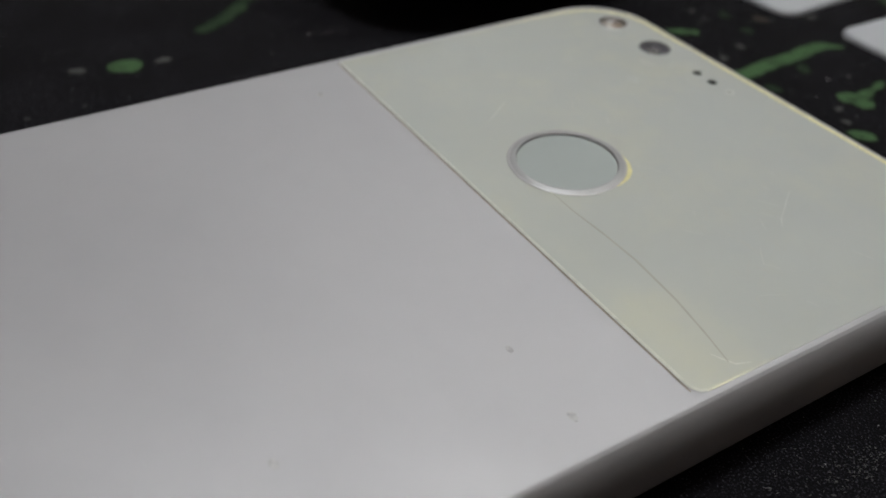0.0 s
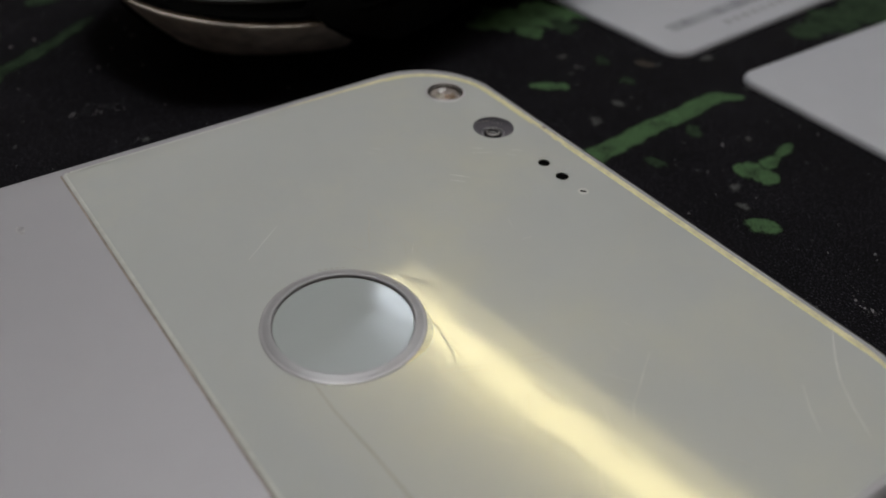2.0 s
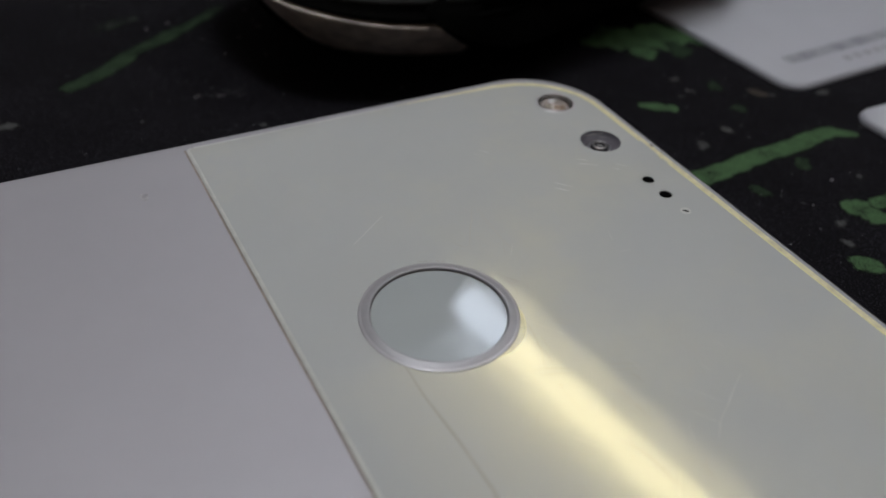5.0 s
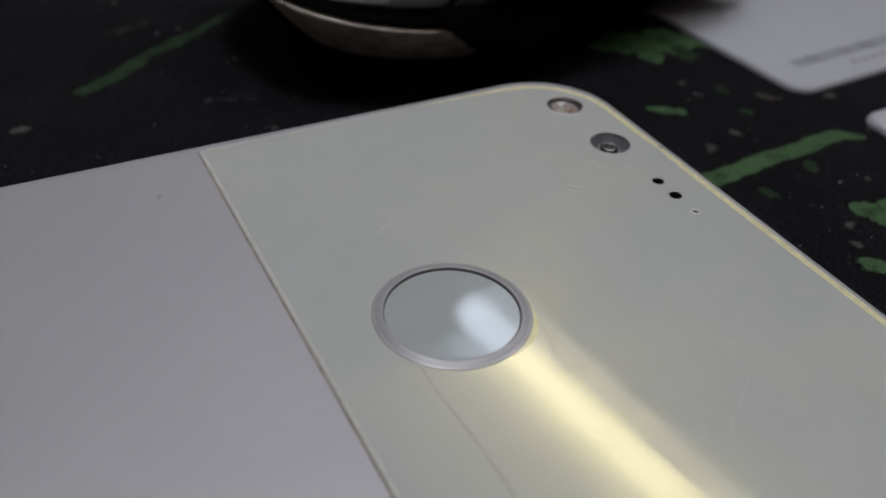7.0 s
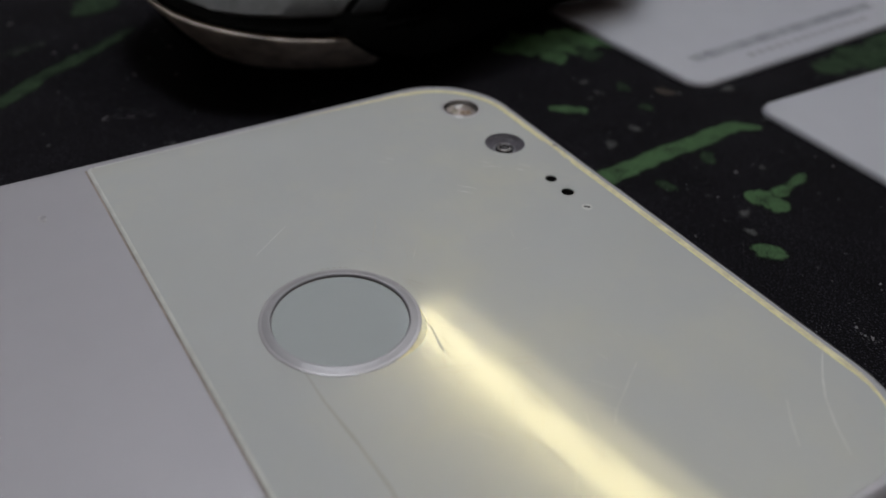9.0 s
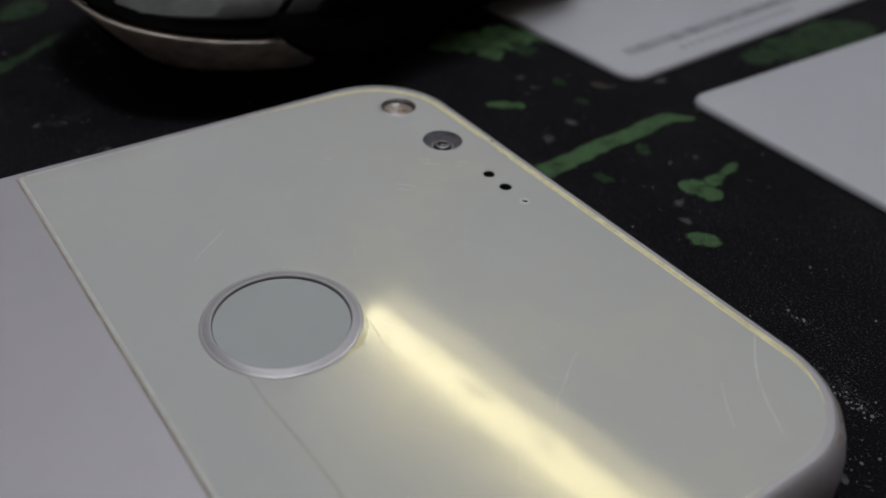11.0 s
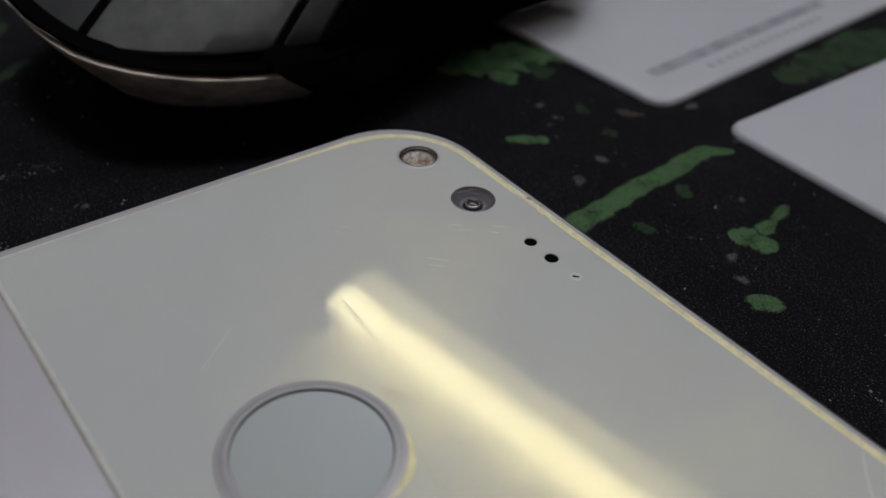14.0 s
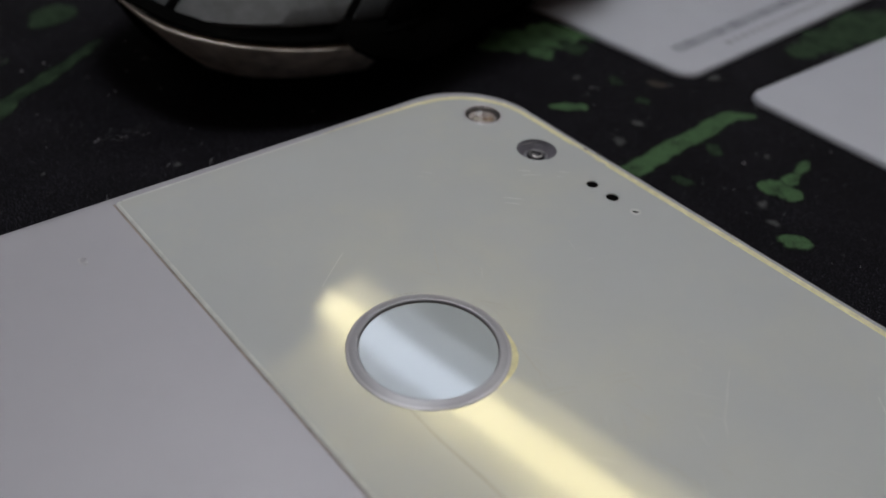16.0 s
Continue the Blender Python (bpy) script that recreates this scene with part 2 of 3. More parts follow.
def ribbon(points, width, z, bm=None, taper=True):
    """A thin flat strip along points, lying at z."""
    bm = bm or bmesh.new()
    last = None
    n = len(points)
    for i, (x, y) in enumerate(points):
        ax, ay = points[max(i - 1, 0)]
        bx, by = points[min(i + 1, n - 1)]
        l = math.hypot(bx - ax, by - ay) or 1
        w = width * (0.25 + 0.75 * math.sin(math.pi * (i + 0.4) / n) if taper else 1) / 2
        nx, ny = -(by - ay) / l * w, (bx - ax) / l * w
        a, b = bm.verts.new((x + nx, y + ny, z)), bm.verts.new((x - nx, y - ny, z))
        if last:
            bm.faces.new((last[0], last[1], b, a))
        last = (a, b)
    return bm


def curve_points(p, q, bow=0.0, n=9, wobble=0.0, rng=random):
    dx, dy = q[0] - p[0], q[1] - p[1]
    l = math.hypot(dx, dy)
    out = []
    for i in range(n):
        s = i / (n - 1)
        off = bow * 4 * s * (1 - s) + wobble * (rng.random() - 0.5)
        out.append((p[0] + dx * s - dy / l * off, p[1] + dy * s + dx / l * off))
    return out


# ---- room ----
def wall(name, x0, x1, y0, y1, z0, z1, mat=M_WALL, label="plain pale painted wall"):
    ob = part(name, box(bmesh.new(), x0, x1, y0, y1, z0, z1), mat, smooth=False)
    return tagged(ob, label, "wall", kind="structure")


DESK_Z = -0.42
wall("wall_north", -200, 55, 250, 260, -75, 190)
wall("wall_south", -200, 45, -55, -45, -75, 190, M_BROWN, "unseen dark brown wall added to tint the phone's sides")
wall("wall_east", 45, 55, -55, 250, -75, 190, M_BROWN, "unseen dark brown wall added to tint the phone's sides")
wall("wall_west", -210, -200, -55, 260, -75, 190)
wall("ceiling", -210, 55, -55, 260, 190, 200, label="plain white painted ceiling")
wall("floor", -210, 55, -55, 260, -85, -75, M_FLOOR, "pale tiled floor")
desk = thing("desk", "brown wooden desk under the cloth mat", "desk")
part("desktop", loft([(rrect(-75, 44, -35, 44, (1, 1, 1, 1), d), z) for d, z in ((0.2, DESK_Z - 2.5), (0, DESK_Z - 2.3), (0, DESK_Z - 0.2), (0.2, DESK_Z))]), M_DESK, desk)
for lx, ly in ((-71, -31), (40, -31), (40, 40), (-71, 40)):
    part("leg", box(bmesh.new(), lx - 2.5, lx + 2.5, ly - 2.5, ly + 2.5, -75, DESK_Z - 2.5), M_DESK, desk)


# lights: a bright tube lamp hanging on rods beyond the desk, an added round ceiling lamp
def cylinder_x(x0, x1, r, n=24):
    bm = bmesh.new()
    loops = [[bm.verts.new((x, r * math.cos(2 * math.pi * i / n), r * math.sin(2 * math.pi * i / n))) for i in range(n)] for x in (x0, x1)]
    for i in range(n):
        j = (i + 1) % n
        bm.faces.new((loops[0][i], loops[0][j], loops[1][j], loops[1][i]))
    bm.faces.new(loops[0])
    bm.faces.new(loops[1])
    return bm


TUBE_Z, TUBE_LEN, TUBE_R = 97.4, 120.0, 2.38
tube = thing("tube_lamp", "white tube lamp hanging on two rods, switched on", "lamp", x=-94.2, y=60.2, z=0, rz=8.7)
glow = part("tube", cylinder_x(0, TUBE_LEN, TUBE_R), M_TUBE, tube, "glowing white tube")
glow.location.z = TUBE_Z * CM


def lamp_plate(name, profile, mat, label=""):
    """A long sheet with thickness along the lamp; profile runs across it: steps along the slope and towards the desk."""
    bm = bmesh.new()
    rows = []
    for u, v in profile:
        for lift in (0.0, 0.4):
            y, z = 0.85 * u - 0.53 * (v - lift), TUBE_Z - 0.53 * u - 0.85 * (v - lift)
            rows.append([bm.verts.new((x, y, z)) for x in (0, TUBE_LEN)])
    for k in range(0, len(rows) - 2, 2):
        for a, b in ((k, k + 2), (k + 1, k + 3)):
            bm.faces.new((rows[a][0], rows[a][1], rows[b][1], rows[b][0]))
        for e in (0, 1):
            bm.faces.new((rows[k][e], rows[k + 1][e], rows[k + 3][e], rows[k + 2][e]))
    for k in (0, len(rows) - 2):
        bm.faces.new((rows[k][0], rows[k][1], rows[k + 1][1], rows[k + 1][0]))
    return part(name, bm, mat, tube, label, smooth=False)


lamp_plate("added_glow_strip", ((2.41, 0.46), (4.7, 0.23), (6.8, -0.46)), M_STRIP, "added glowing strip beside the tube, for its reflection")
lamp_plate("reflector", ((7.2, -2.0), (2.6, -2.8), (-3.1, -2.7)), M_PLATE, "white sheet reflector behind the tube")
for a, b, m in (((-3.2, -2.6), (-9.9, 0.2), M_WING[0]), ((-10.0, 0.22), (-16.5, 3.6), M_WING[1]), ((-16.6, 3.65), (-24.4, 8.6), M_WING[2])):
    lamp_plate("added_glow_wing", (a, b), m, "added faintly glowing wing over the tube, for its reflection")
for ex, sgn in ((0, -1), (TUBE_LEN, 1)):
    cap = part("end_cap", cylinder_x(min(ex, ex + sgn * 3.0), max(ex, ex + sgn * 3.0), 2.9), M_FIXTURE, tube)
    cap.location.z = TUBE_Z * CM
for ex in (12, TUBE_LEN - 12):
    part("rod", loft([(circle(0.6, 16, ex, 1.5), z) for z in (TUBE_Z + 2.0, 189.9)]), M_FIXTURE, tube)
    part("ceiling_cup", loft([(circle(r, 24, ex, 1.5), z) for r, z in ((2.0, 187.5), (4.0, 189.0), (4.0, 189.9))]), M_FIXTURE, tube)

room_lamp = thing("added_room_lamp", "unseen round white ceiling lamp added as room light", "lamp", x=-36, y=6, z=190)
part("base", loft([(circle(r, 48), z) for r, z in ((26, 0), (26, -3))]), M_FIXTURE, room_lamp)
part("diffuser", loft([(circle(r, 48), z) for r, z in ((24.5, -3.02), (24, -6), (20, -8), (10, -9))]), M_CEILLAMP, room_lamp)


# ---- desk mat with printed paint splashes ----
desk_mat = thing("desk_mat", "black cloth desk mat printed with green paint splashes", "desk mat")
part("cloth", loft([(rrect(-48, 42, -26, 24.0, (1, 1, 1, 1), d), z) for d, z in ((0.05, DESK_Z + 0.02), (0, DESK_Z + 0.1), (0, -0.06), (0.06, 0.0))]), M_CLOTH, desk_mat, "black woven cloth")
INK_Z = 0.004


def blob(cx, cy, rx, ry, rot, mat, seed, rough=0.16, name="paint_spot", bm=None, z=INK_Z + 0.006):
    rng = random.Random(seed)
    ph = [rng.random() * 6.28 for _ in range(5)]
    n = 40 if bm else 72
    own = bm is None
    bm = bm or bmesh.new()
    vs = []
    for i in range(n):
        a = 2 * math.pi * i / n
        k = 1 + rough * sum(math.sin((j + 2) * a + ph[j]) / (j + 1.3) for j in range(5))
        jag = 0.012 * (rng.random() - 0.5) if own else 0.0
        x, y = (rx * k + jag) * math.cos(a), (ry * k + jag) * math.sin(a)
        c, s = math.cos(radians(rot)), math.sin(radians(rot))
        vs.append(bm.verts.new((cx + c * x - s * y, cy + s * x + c * y, z)))
    bm.faces.new(vs)
    if own:
        if name == "paint_spot":
            blob(cx, cy, rx + 0.025, ry + 0.02, rot, M_FRINGE if mat in (M_GREEN, M_DULL) else M_FRINGEGREY, seed, rough * 1.2, "paint_fringe", z=INK_Z - 0.002)
        return part(name, bm, mat, desk_mat, smooth=False)


def stroke(pts, widths, mat, seed, rough=0.12, name="paint_stroke", z=INK_Z):
    """A brush stroke through pts with ragged rims and a thin fringe of dye."""
    rng = random.Random(seed)
    dense, wid = [], []
    for (p, q), (a, b) in zip(zip(pts, pts[1:]), zip(widths, widths[1:])):
        for i in range(18):
            s = i / 18
            dense.append((p[0] + (q[0] - p[0]) * s, p[1] + (q[1] - p[1]) * s))
            wid.append(a + (b - a) * s)
    dense.append(pts[-1]); wid.append(widths[-1])
    bm = bmesh.new()
    left, right = [], []
    n = len(dense)
    sway = [rng.uniform(0, 6.28) for _ in range(4)]
    for i, (x, y) in enumerate(dense):
        ax, ay = dense[max(i - 3, 0)]
        bx, by = dense[min(i + 3, n - 1)]
        l = math.hypot(bx - ax, by - ay)
        ends = min(1, 0.35 + i * 0.2, 0.35 + (n - 1 - i) * 0.2)
        u, v = (wid[i] / 2 * ends * (1 + rough * (0.7 * math.sin(i * 0.33 + sway[k]) + 0.4 * math.sin(i * 0.9 + sway[k + 2]) + 0.5 * (rng.random() - 0.5))) for k in (0, 1))
        nx, ny = -(by - ay) / l, (bx - ax) / l
        left.append(bm.verts.new((x + nx * u, y + ny * u, z)))
        right.append(bm.verts.new((x - nx * v, y - ny * v, z)))
    for i in range(n - 1):
        bm.faces.new((left[i], right[i], right[i + 1], left[i + 1]))
    if name == "paint_stroke":
        stroke(pts, [w + 0.055 for w in widths], M_FRINGE, seed, rough, "paint_fringe", INK_Z - 0.002 + (z - INK_Z) * 0.3)
    return part(name, bm, mat, desk_mat, smooth=False)


stroke([(-1.60, 4.95), (-1.70, 5.64), (-1.80, 6.5), (-1.865, 7.55), (-1.93, 8.02), (-1.70, 8.36)], [0.30, 0.29, 0.27, 0.27, 0.24, 0.11], M_GREEN, 3)
stroke([(-0.64, 6.90), (-0.42, 7.03), (-0.12, 7.11)], [0.18, 0.36, 0.20], M_GREEN, 5, 0.2)
stroke([(-0.41, 7.2), (-0.50, 7.55), (-0.59, 7.92)], [0.20, 0.10, 0.12], M_GREEN, 6, 0.2, z=INK_Z + 0.003)
blob(0.345, 6.25, 0.165, 0.145, 52, M_GREEN, 7, 0.10)
stroke([(-3.50, 6.10), (-3.33, 6.32), (-3.18, 6.54)], [0.13, 0.19, 0.14], M_GREEN, 9, 0.25)
stroke([(-5.38, 6.45), (-5.35, 7.1), (-5.15, 7.8), (-4.85, 8.6)], [0.25, 0.75, 0.75, 0.45], M_GREEN, 11, 0.3)
stroke([(-5.0, 7.1), (-4.72, 7.2), (-4.55, 7.1)], [0.35, 0.3, 0.12], M_GREEN, 12, 0.3, z=INK_Z + 0.003)
stroke([(-4.95, 7.75), (-4.6, 7.75), (-4.42, 7.6)], [0.3, 0.25, 0.1], M_DULL, 13, 0.3, z=INK_Z + 0.004)
stroke([(-2.55, 10.5), (-2.60, 11.2), (-2.58, 12.0), (-2.45, 13.6)], [0.25, 0.55, 0.75, 1.0], M_DULL, 15, 0.3)
blob(-2.63, 11.7, 0.16, 0.4, 8, M_DULL, 16, 0.3)
blob(-9.75, 1.62, 0.30, 0.40, 20, M_DULL, 17, 0.12)
stroke([(-6.75, -0.72), (-7.05, -0.2), (-7.48, 0.25), (-8.05, 1.15), (-8.6, 1.9)], [0.12, 0.24, 0.20, 0.16, 0.10], M_DULL, 19, 0.2)
stroke([(-8.40, -0.15), (-8.55, 0.25), (-8.66, 0.6)], [0.06, 0.12, 0.06], M_FRINGEGREY, 21, 0.25)
blob(-6.80, -0.62, 0.12, 0.17, 30, M_DULL, 20, 0.15)
blob(-6.1, -2.10, 0.20, 0.24, 0, M_GREEN, 22, 0.08)
blob(-6.25, -2.75, 0.09, 0.11, 0, M_GREYINK, 23)
blob(-6.05, -1.55, 0.08, 0.1, 0, M_GREYINK, 24)
for i, (bx, by, r, m) in enumerate(((-3.51, 7.45, 0.15, M_DULL), (-3.12, 7.9, 0.17, M_TANINK), (-2.88, 7.34, 0.13, M_DULL), (-2.31, 6.23, 0.13, M_GREYINK), (-1.47, 7.12, 0.16, M_DULL), (-1.22, 6.17, 0.15, M_DULL), (-3.9, 7.04, 0.09, M_GREYINK), (-2.77, 8.8, 0.13, M_GREYINK), (-0.33, 6.58, 0.09, M_GREYINK), (-0.02, 6.36, 0.09, M_GREYINK), (-2.5, 6.78, 0.11, M_GREYINK), (-3.45, 6.8, 0.05, M_GREYINK), (-0.95, 7.55, 0.07, M_GREYINK))):
    blob(bx, by, r * 0.70, r * 0.56, i * 40, m, 40 + i, 0.2)

# uncountable fine spatter and lint
rng = random.Random(8)
bm = bmesh.new()
for i in range(260):
    px, py = rng.uniform(-14, 7), rng.uniform(-6, 14)
    r = 0.012 + 0.045 * rng.random() ** 3
    blob(px, py, r, r * rng.uniform(0.6, 1), rng.uniform(0, 180), None, i, 0.2, bm=bm)
tagged(part("spatter", bm, M_GREYINK, desk_mat, smooth=False), kind="stuff")
bm = bmesh.new()
for i in range(700):
    px, py = rng.uniform(-12, 7), rng.uniform(-5, 12)
    a, l = rng.uniform(0, 3.14), 0.005 + 0.045 * rng.random() ** 4
    pts = [(px - l * math.cos(a), py - l * math.sin(a)), (px, py + 0.01 * rng.random()), (px + l * math.cos(a), py + l * math.sin(a))]
    ribbon(pts, 0.0055, 0.012, bm)
for i in range(900):
    px, py = rng.uniform(-11, 7), rng.uniform(-4, 11)
    r = 0.003 + 0.008 * rng.random() ** 3
    vs = [bm.verts.new((px + r * math.cos(k * 1.2566), py + r * math.sin(k * 1.2566), 0.009)) for k in range(5)]
    bm.faces.new(vs)
CRUMBS = ((-5.77, 1.30, 0.02, 0.03, 5), (-5.82, 1.05, 0.03, 0.09, 9), (-5.93, 0.72, 0.03, 0.03, 5), (-4.74, 1.68, 0.02, 0.02, 3), (-4.68, 0.43, 0.05, 0.05, 5), (2.85, 5.46, 0.12, 0.04, 30), (3.4, 5.1, 0.35, 0.25, 14), (1.82, 6.04, 0.07, 0.02, 8), (0.6, 7.8, 2.2, 1.8, 40), (-7.5, 1.5, 1.2, 1.2, 30))
scuffs = bmesh.new()
# scuffed patches: clusters of short pale fibres
for cx, cy, sx, sy, ang, n in ((4.18, 1.55, 0.09, 0.26, 1.9, 130), (4.05, 0.85, 0.25, 0.25, 1.1, 60), (2.75, 5.55, 0.22, 0.06, 0.2, 120), (2.1, 6.1, 0.3, 0.12, 0.3, 50), (-5.92, 1.1, 0.05, 0.22, 1.5, 70), (-6.3, 0.7, 0.2, 0.25, 1.4, 20), (3.3, 5.1, 0.2, 0.2, 0.2, 60)):
    for i in range(n):
        px, py = rng.gauss(cx, sx), rng.gauss(cy, sy)
        a, l = ang + rng.gauss(0, 0.9), rng.uniform(0.003, 0.016)
        ribbon([(px - l * math.cos(a), py - l * math.sin(a)), (px, py), (px + l * math.cos(a), py + l * math.sin(a))], rng.uniform(0.004, 0.011), 0.011, scuffs)
crumbs = bmesh.new()
# pale crumbs and dust on the cloth
for cx, cy, sx, sy, n in CRUMBS:
    for i in range(n):
        px, py, r = rng.gauss(cx, sx), rng.gauss(cy, sy), 0.006 + 0.016 * rng.random() ** 3
        ring = [(px + r * rng.uniform(0.6, 1.2) * math.cos(k * 1.047), py + r * rng.uniform(0.6, 1.2) * math.sin(k * 1.047)) for k in range(6)]
        loft([(ring, 0.002), ([(px + (a - px) * 0.5, py + (b - py) * 0.5) for a, b in ring], 0.002 + r * 0.8)], False, True, crumbs)
tagged(part("crumbs", crumbs, M_CRUMB, desk_mat, smooth=False), kind="stuff")
tagged(part("scuff", scuffs, M_SCUFF, desk_mat, smooth=False), kind="stuff")
lint = part("lint", bm, M_FLECK, smooth=False)
tagged(lint, "pale lint and dust specks on the black cloth", "dust", kind="stuff")


# ---- phone, lying on its screen ----
H = 0.85
phone = thing("phone", "silver and cream-white phone lying face down on the mat", "phone")
PX, PY0, PY1, PR = 3.56, -9.66, 4.765, 1.06
GX, GY1, GR = 3.345, 4.575, 0.90
GRAD = (0.06, 0.16, GR, GR)


def outer(d, n=12):
    return rrect(-PX - 0.04, PX, PY0, PY1 + 0.02, (PR, PR, PR, PR), d, n)


rings = [(outer(0.14), 0.19), (outer(0.03), 0.20), (outer(0.0), 0.27), (outer(0.0), 0.40)]
for i in range(1, 11):
    a = radians(90 * i / 10)
    rings.append((outer(0.20 * (1 - math.cos(a))), 0.40 + (H - 0.40) * math.sin(a)))
bm = loft(rings, True, False)
sheet_with_holes(outer(0.2005), [rrect(-GX, GX, 0.0, GY1, GRAD, 0.012, 12)], H, 0.2, 0, bm)
bmesh.ops.remove_doubles(bm, verts=bm.verts, dist=0.0025)
body = part("body", bm, M_METAL, phone, "bead-blasted silver metal shell", angle=12)
part("chassis", loft([(rrect(-GX, GX, 0.0, GY1, GRAD, 0.03, 12), z) for z in (H - 0.26, H - 0.20)]), M_HOLE, phone)
part("front_glass", loft([(outer(0.34), 0.0), (outer(0.17), 0.015), (outer(0.075), 0.07), (outer(0.05), 0.15), (outer(0.07), 0.192)]), M_BLACK, phone, "glossy black screen glass")

# cream glass window with its holes
BUTTON = (-0.028, 1.219)
HOLES = {"flash": (-2.70, 4.11, 0.21), "lens": (-1.795, 4.105, 0.22), "sensor_a": (-0.967, 4.115, 0.062), "sensor_b": (-0.682, 4.113, 0.066), "mic": (-0.37, 4.115, 0.030)}
GZ = H + 0.006


def window(d):
    return rrect(-GX, GX, 0.0, GY1, GRAD, d, 12)


bm = bmesh.new()
loops = [circle(0.664, 72, *BUTTON)] + [circle(r, 32, x, y) for x, y, r in HOLES.values()]
rim = sheet_with_holes(window(0.035), loops, GZ, 0.14, 0.01, bm)
prev = rim
for d, z in ((0.020, GZ - 0.0008), (0.006, GZ - 0.003), (0.0, H - 0.004)):
    nxt = [bm.verts.new((x, y, z)) for x, y in window(d)]
    for i in range(len(prev)):
        j = (i + 1) % len(prev)
        bm.faces.new((prev[i], prev[j], nxt[j], nxt[i]))
    prev = nxt
glass = part("glass_window", bm, M_GLASS, phone, "cream-white glossy back window with fine scratches", angle=1.0)

# yellow rim along the round outline, pale rim along the straight joint
def rim_strip(name, mat, label, pick, width, inset=0.0, gaps=()):
    bm = bmesh.new()
    fade = lambda x, y: min(1.0, max(0.0, (3.12 - x) / 0.7)) if y > 1 else 1.0
    edge = rrect(-GX, GX, 0.0, GY1, GRAD, 0.0, 12)
    o, inn = ([tuple(a + (b - a) * fade(*p) for a, b in zip(p, q)) for p, q in zip(edge, rrect(-GX, GX, 0.0, GY1, GRAD, d, 12))] for d in (inset, inset + width))
    n = len(o)
    for i in range(n):
        j = (i + 1) % n
        if not (pick(o[i]) and pick(o[j])):
            continue
        steps = 60 if math.hypot(o[i][0] - o[j][0], o[i][1] - o[j][1]) > 1 else 1
        for k in range(steps):
            f, g = k / steps, (k + 1) / steps
            at = lambda ring, u: (ring[i][0] + (ring[j][0] - ring[i][0]) * u, ring[i][1] + (ring[j][1] - ring[i][1]) * u)
            if any(a < at(o, (f + g) / 2)[0] < b and o[i][1] > 4 for a, b in gaps):
                continue
            mid = lambda u: tuple((a + b) / 2 for a, b in zip(at(inn, u), at(o, u)))
            bm.faces.new([bm.verts.new(v) for v in ((*at(inn, f), GZ + 0.0008), (*at(inn, g), GZ + 0.0008), (*mid(g), GZ + 0.003), (*mid(f), GZ + 0.003))])
            bm.faces.new([bm.verts.new(v) for v in ((*mid(f), GZ + 0.003), (*mid(g), GZ + 0.003), (*at(o, g), H + 0.004 + inset * 0.05), (*at(o, f), H + 0.004 + inset * 0.05))])
    bmesh.ops.remove_doubles(bm, verts=bm.verts, dist=0.0004)
    return part(name, bm, mat, phone, label)


rim_strip("window_edge", M_EDGE, "thin pale yellow edge of the back window", lambda p: p[1] > 0.5 and (p[0] < 3.2 or p[1] > 4), 0.062)
rim_strip("window_edge", M_EDGELINE, "bright yellow gleam painted inside the window edge", lambda p: p[1] > 3.5 and p[0] < 3.15, 0.018, 0.058, ((-1.66, -1.28), (-1.2, -1.14)))
rim_strip("window_edge", M_PALE, "thin pale edge of the back window", lambda p: p[1] < 0.2, 0.036)

for ya, yb, wa, wb, m, lab in ((3.68, 2.35, 0.062, 0.010, M_EDGE, "thin pale yellow edge of the back window"), (2.40, 0.08, 0.024, 0.030, M_PALE, "thin pale edge of the back window")):
    bm = bmesh.new()
    last = None
    for i in range(13):
        y, w = ya + (yb - ya) * i / 12, wa + (wb - wa) * i / 12
        now = [bm.verts.new((-GX + d, y, GZ + 0.0022)) for d in (0.0, w)]
        if last:
            bm.faces.new((last[0], last[1], now[1], now[0]))
        last = now
    part("window_edge", bm, m, phone, lab, smooth=False)
part("window_joint", ribbon([(-GX + 0.02 + i * (2 * GX - 0.1) / 12, -0.012) for i in range(13)], 0.022, H + 0.0012, taper=False), M_JOINT, phone, "thin brown joint between glass and metal", smooth=False)

# fingerprint button
bx, by = BUTTON
RS = 0.957
reader = part("fingerprint_bezel", loft([(circle(r * RS, 96, bx, by), z) for r, z in ((0.676, GZ + 0.0095), (0.660, GZ + 0.016), (0.632, GZ + 0.0235), (0.618, GZ + 0.0265), (0.610, GZ + 0.0265), (0.604, GZ + 0.023), (0.601, GZ + 0.012))], False, False), M_BEZEL, phone, "smooth grey bezel ring rising inwards", angle=70)
part("flange", loft([(circle(r * RS, 96, bx, by), z) for r, z in ((0.694, H - 0.03), (0.706, GZ - 0.002), (0.704, GZ + 0.003), (0.696, GZ + 0.0065), (0.684, GZ + 0.0085), (0.675, GZ + 0.0095))], False, False), M_FLANGE, reader, "paler silver outer flange", angle=70)
part("groove", loft([(circle(r * RS, 96, bx, by), z) for r, z in ((0.6012, GZ + 0.013), (0.598, GZ - 0.006), (0.575, GZ - 0.010))], False, False), M_GROOVE, reader)
part("fingerprint_button", loft([(circle(r * RS, 96, bx, by), z) for r, z in ((0.595, GZ - 0.030), (0.595, GZ - 0.004), (0.588, GZ + 0.001), (0.45, GZ + 0.0008), (0.30, GZ + 0.0006), (0.12, GZ + 0.0005))], False, True), M_BUTTON, phone, "round glossy grey fingerprint reader", angle=8)

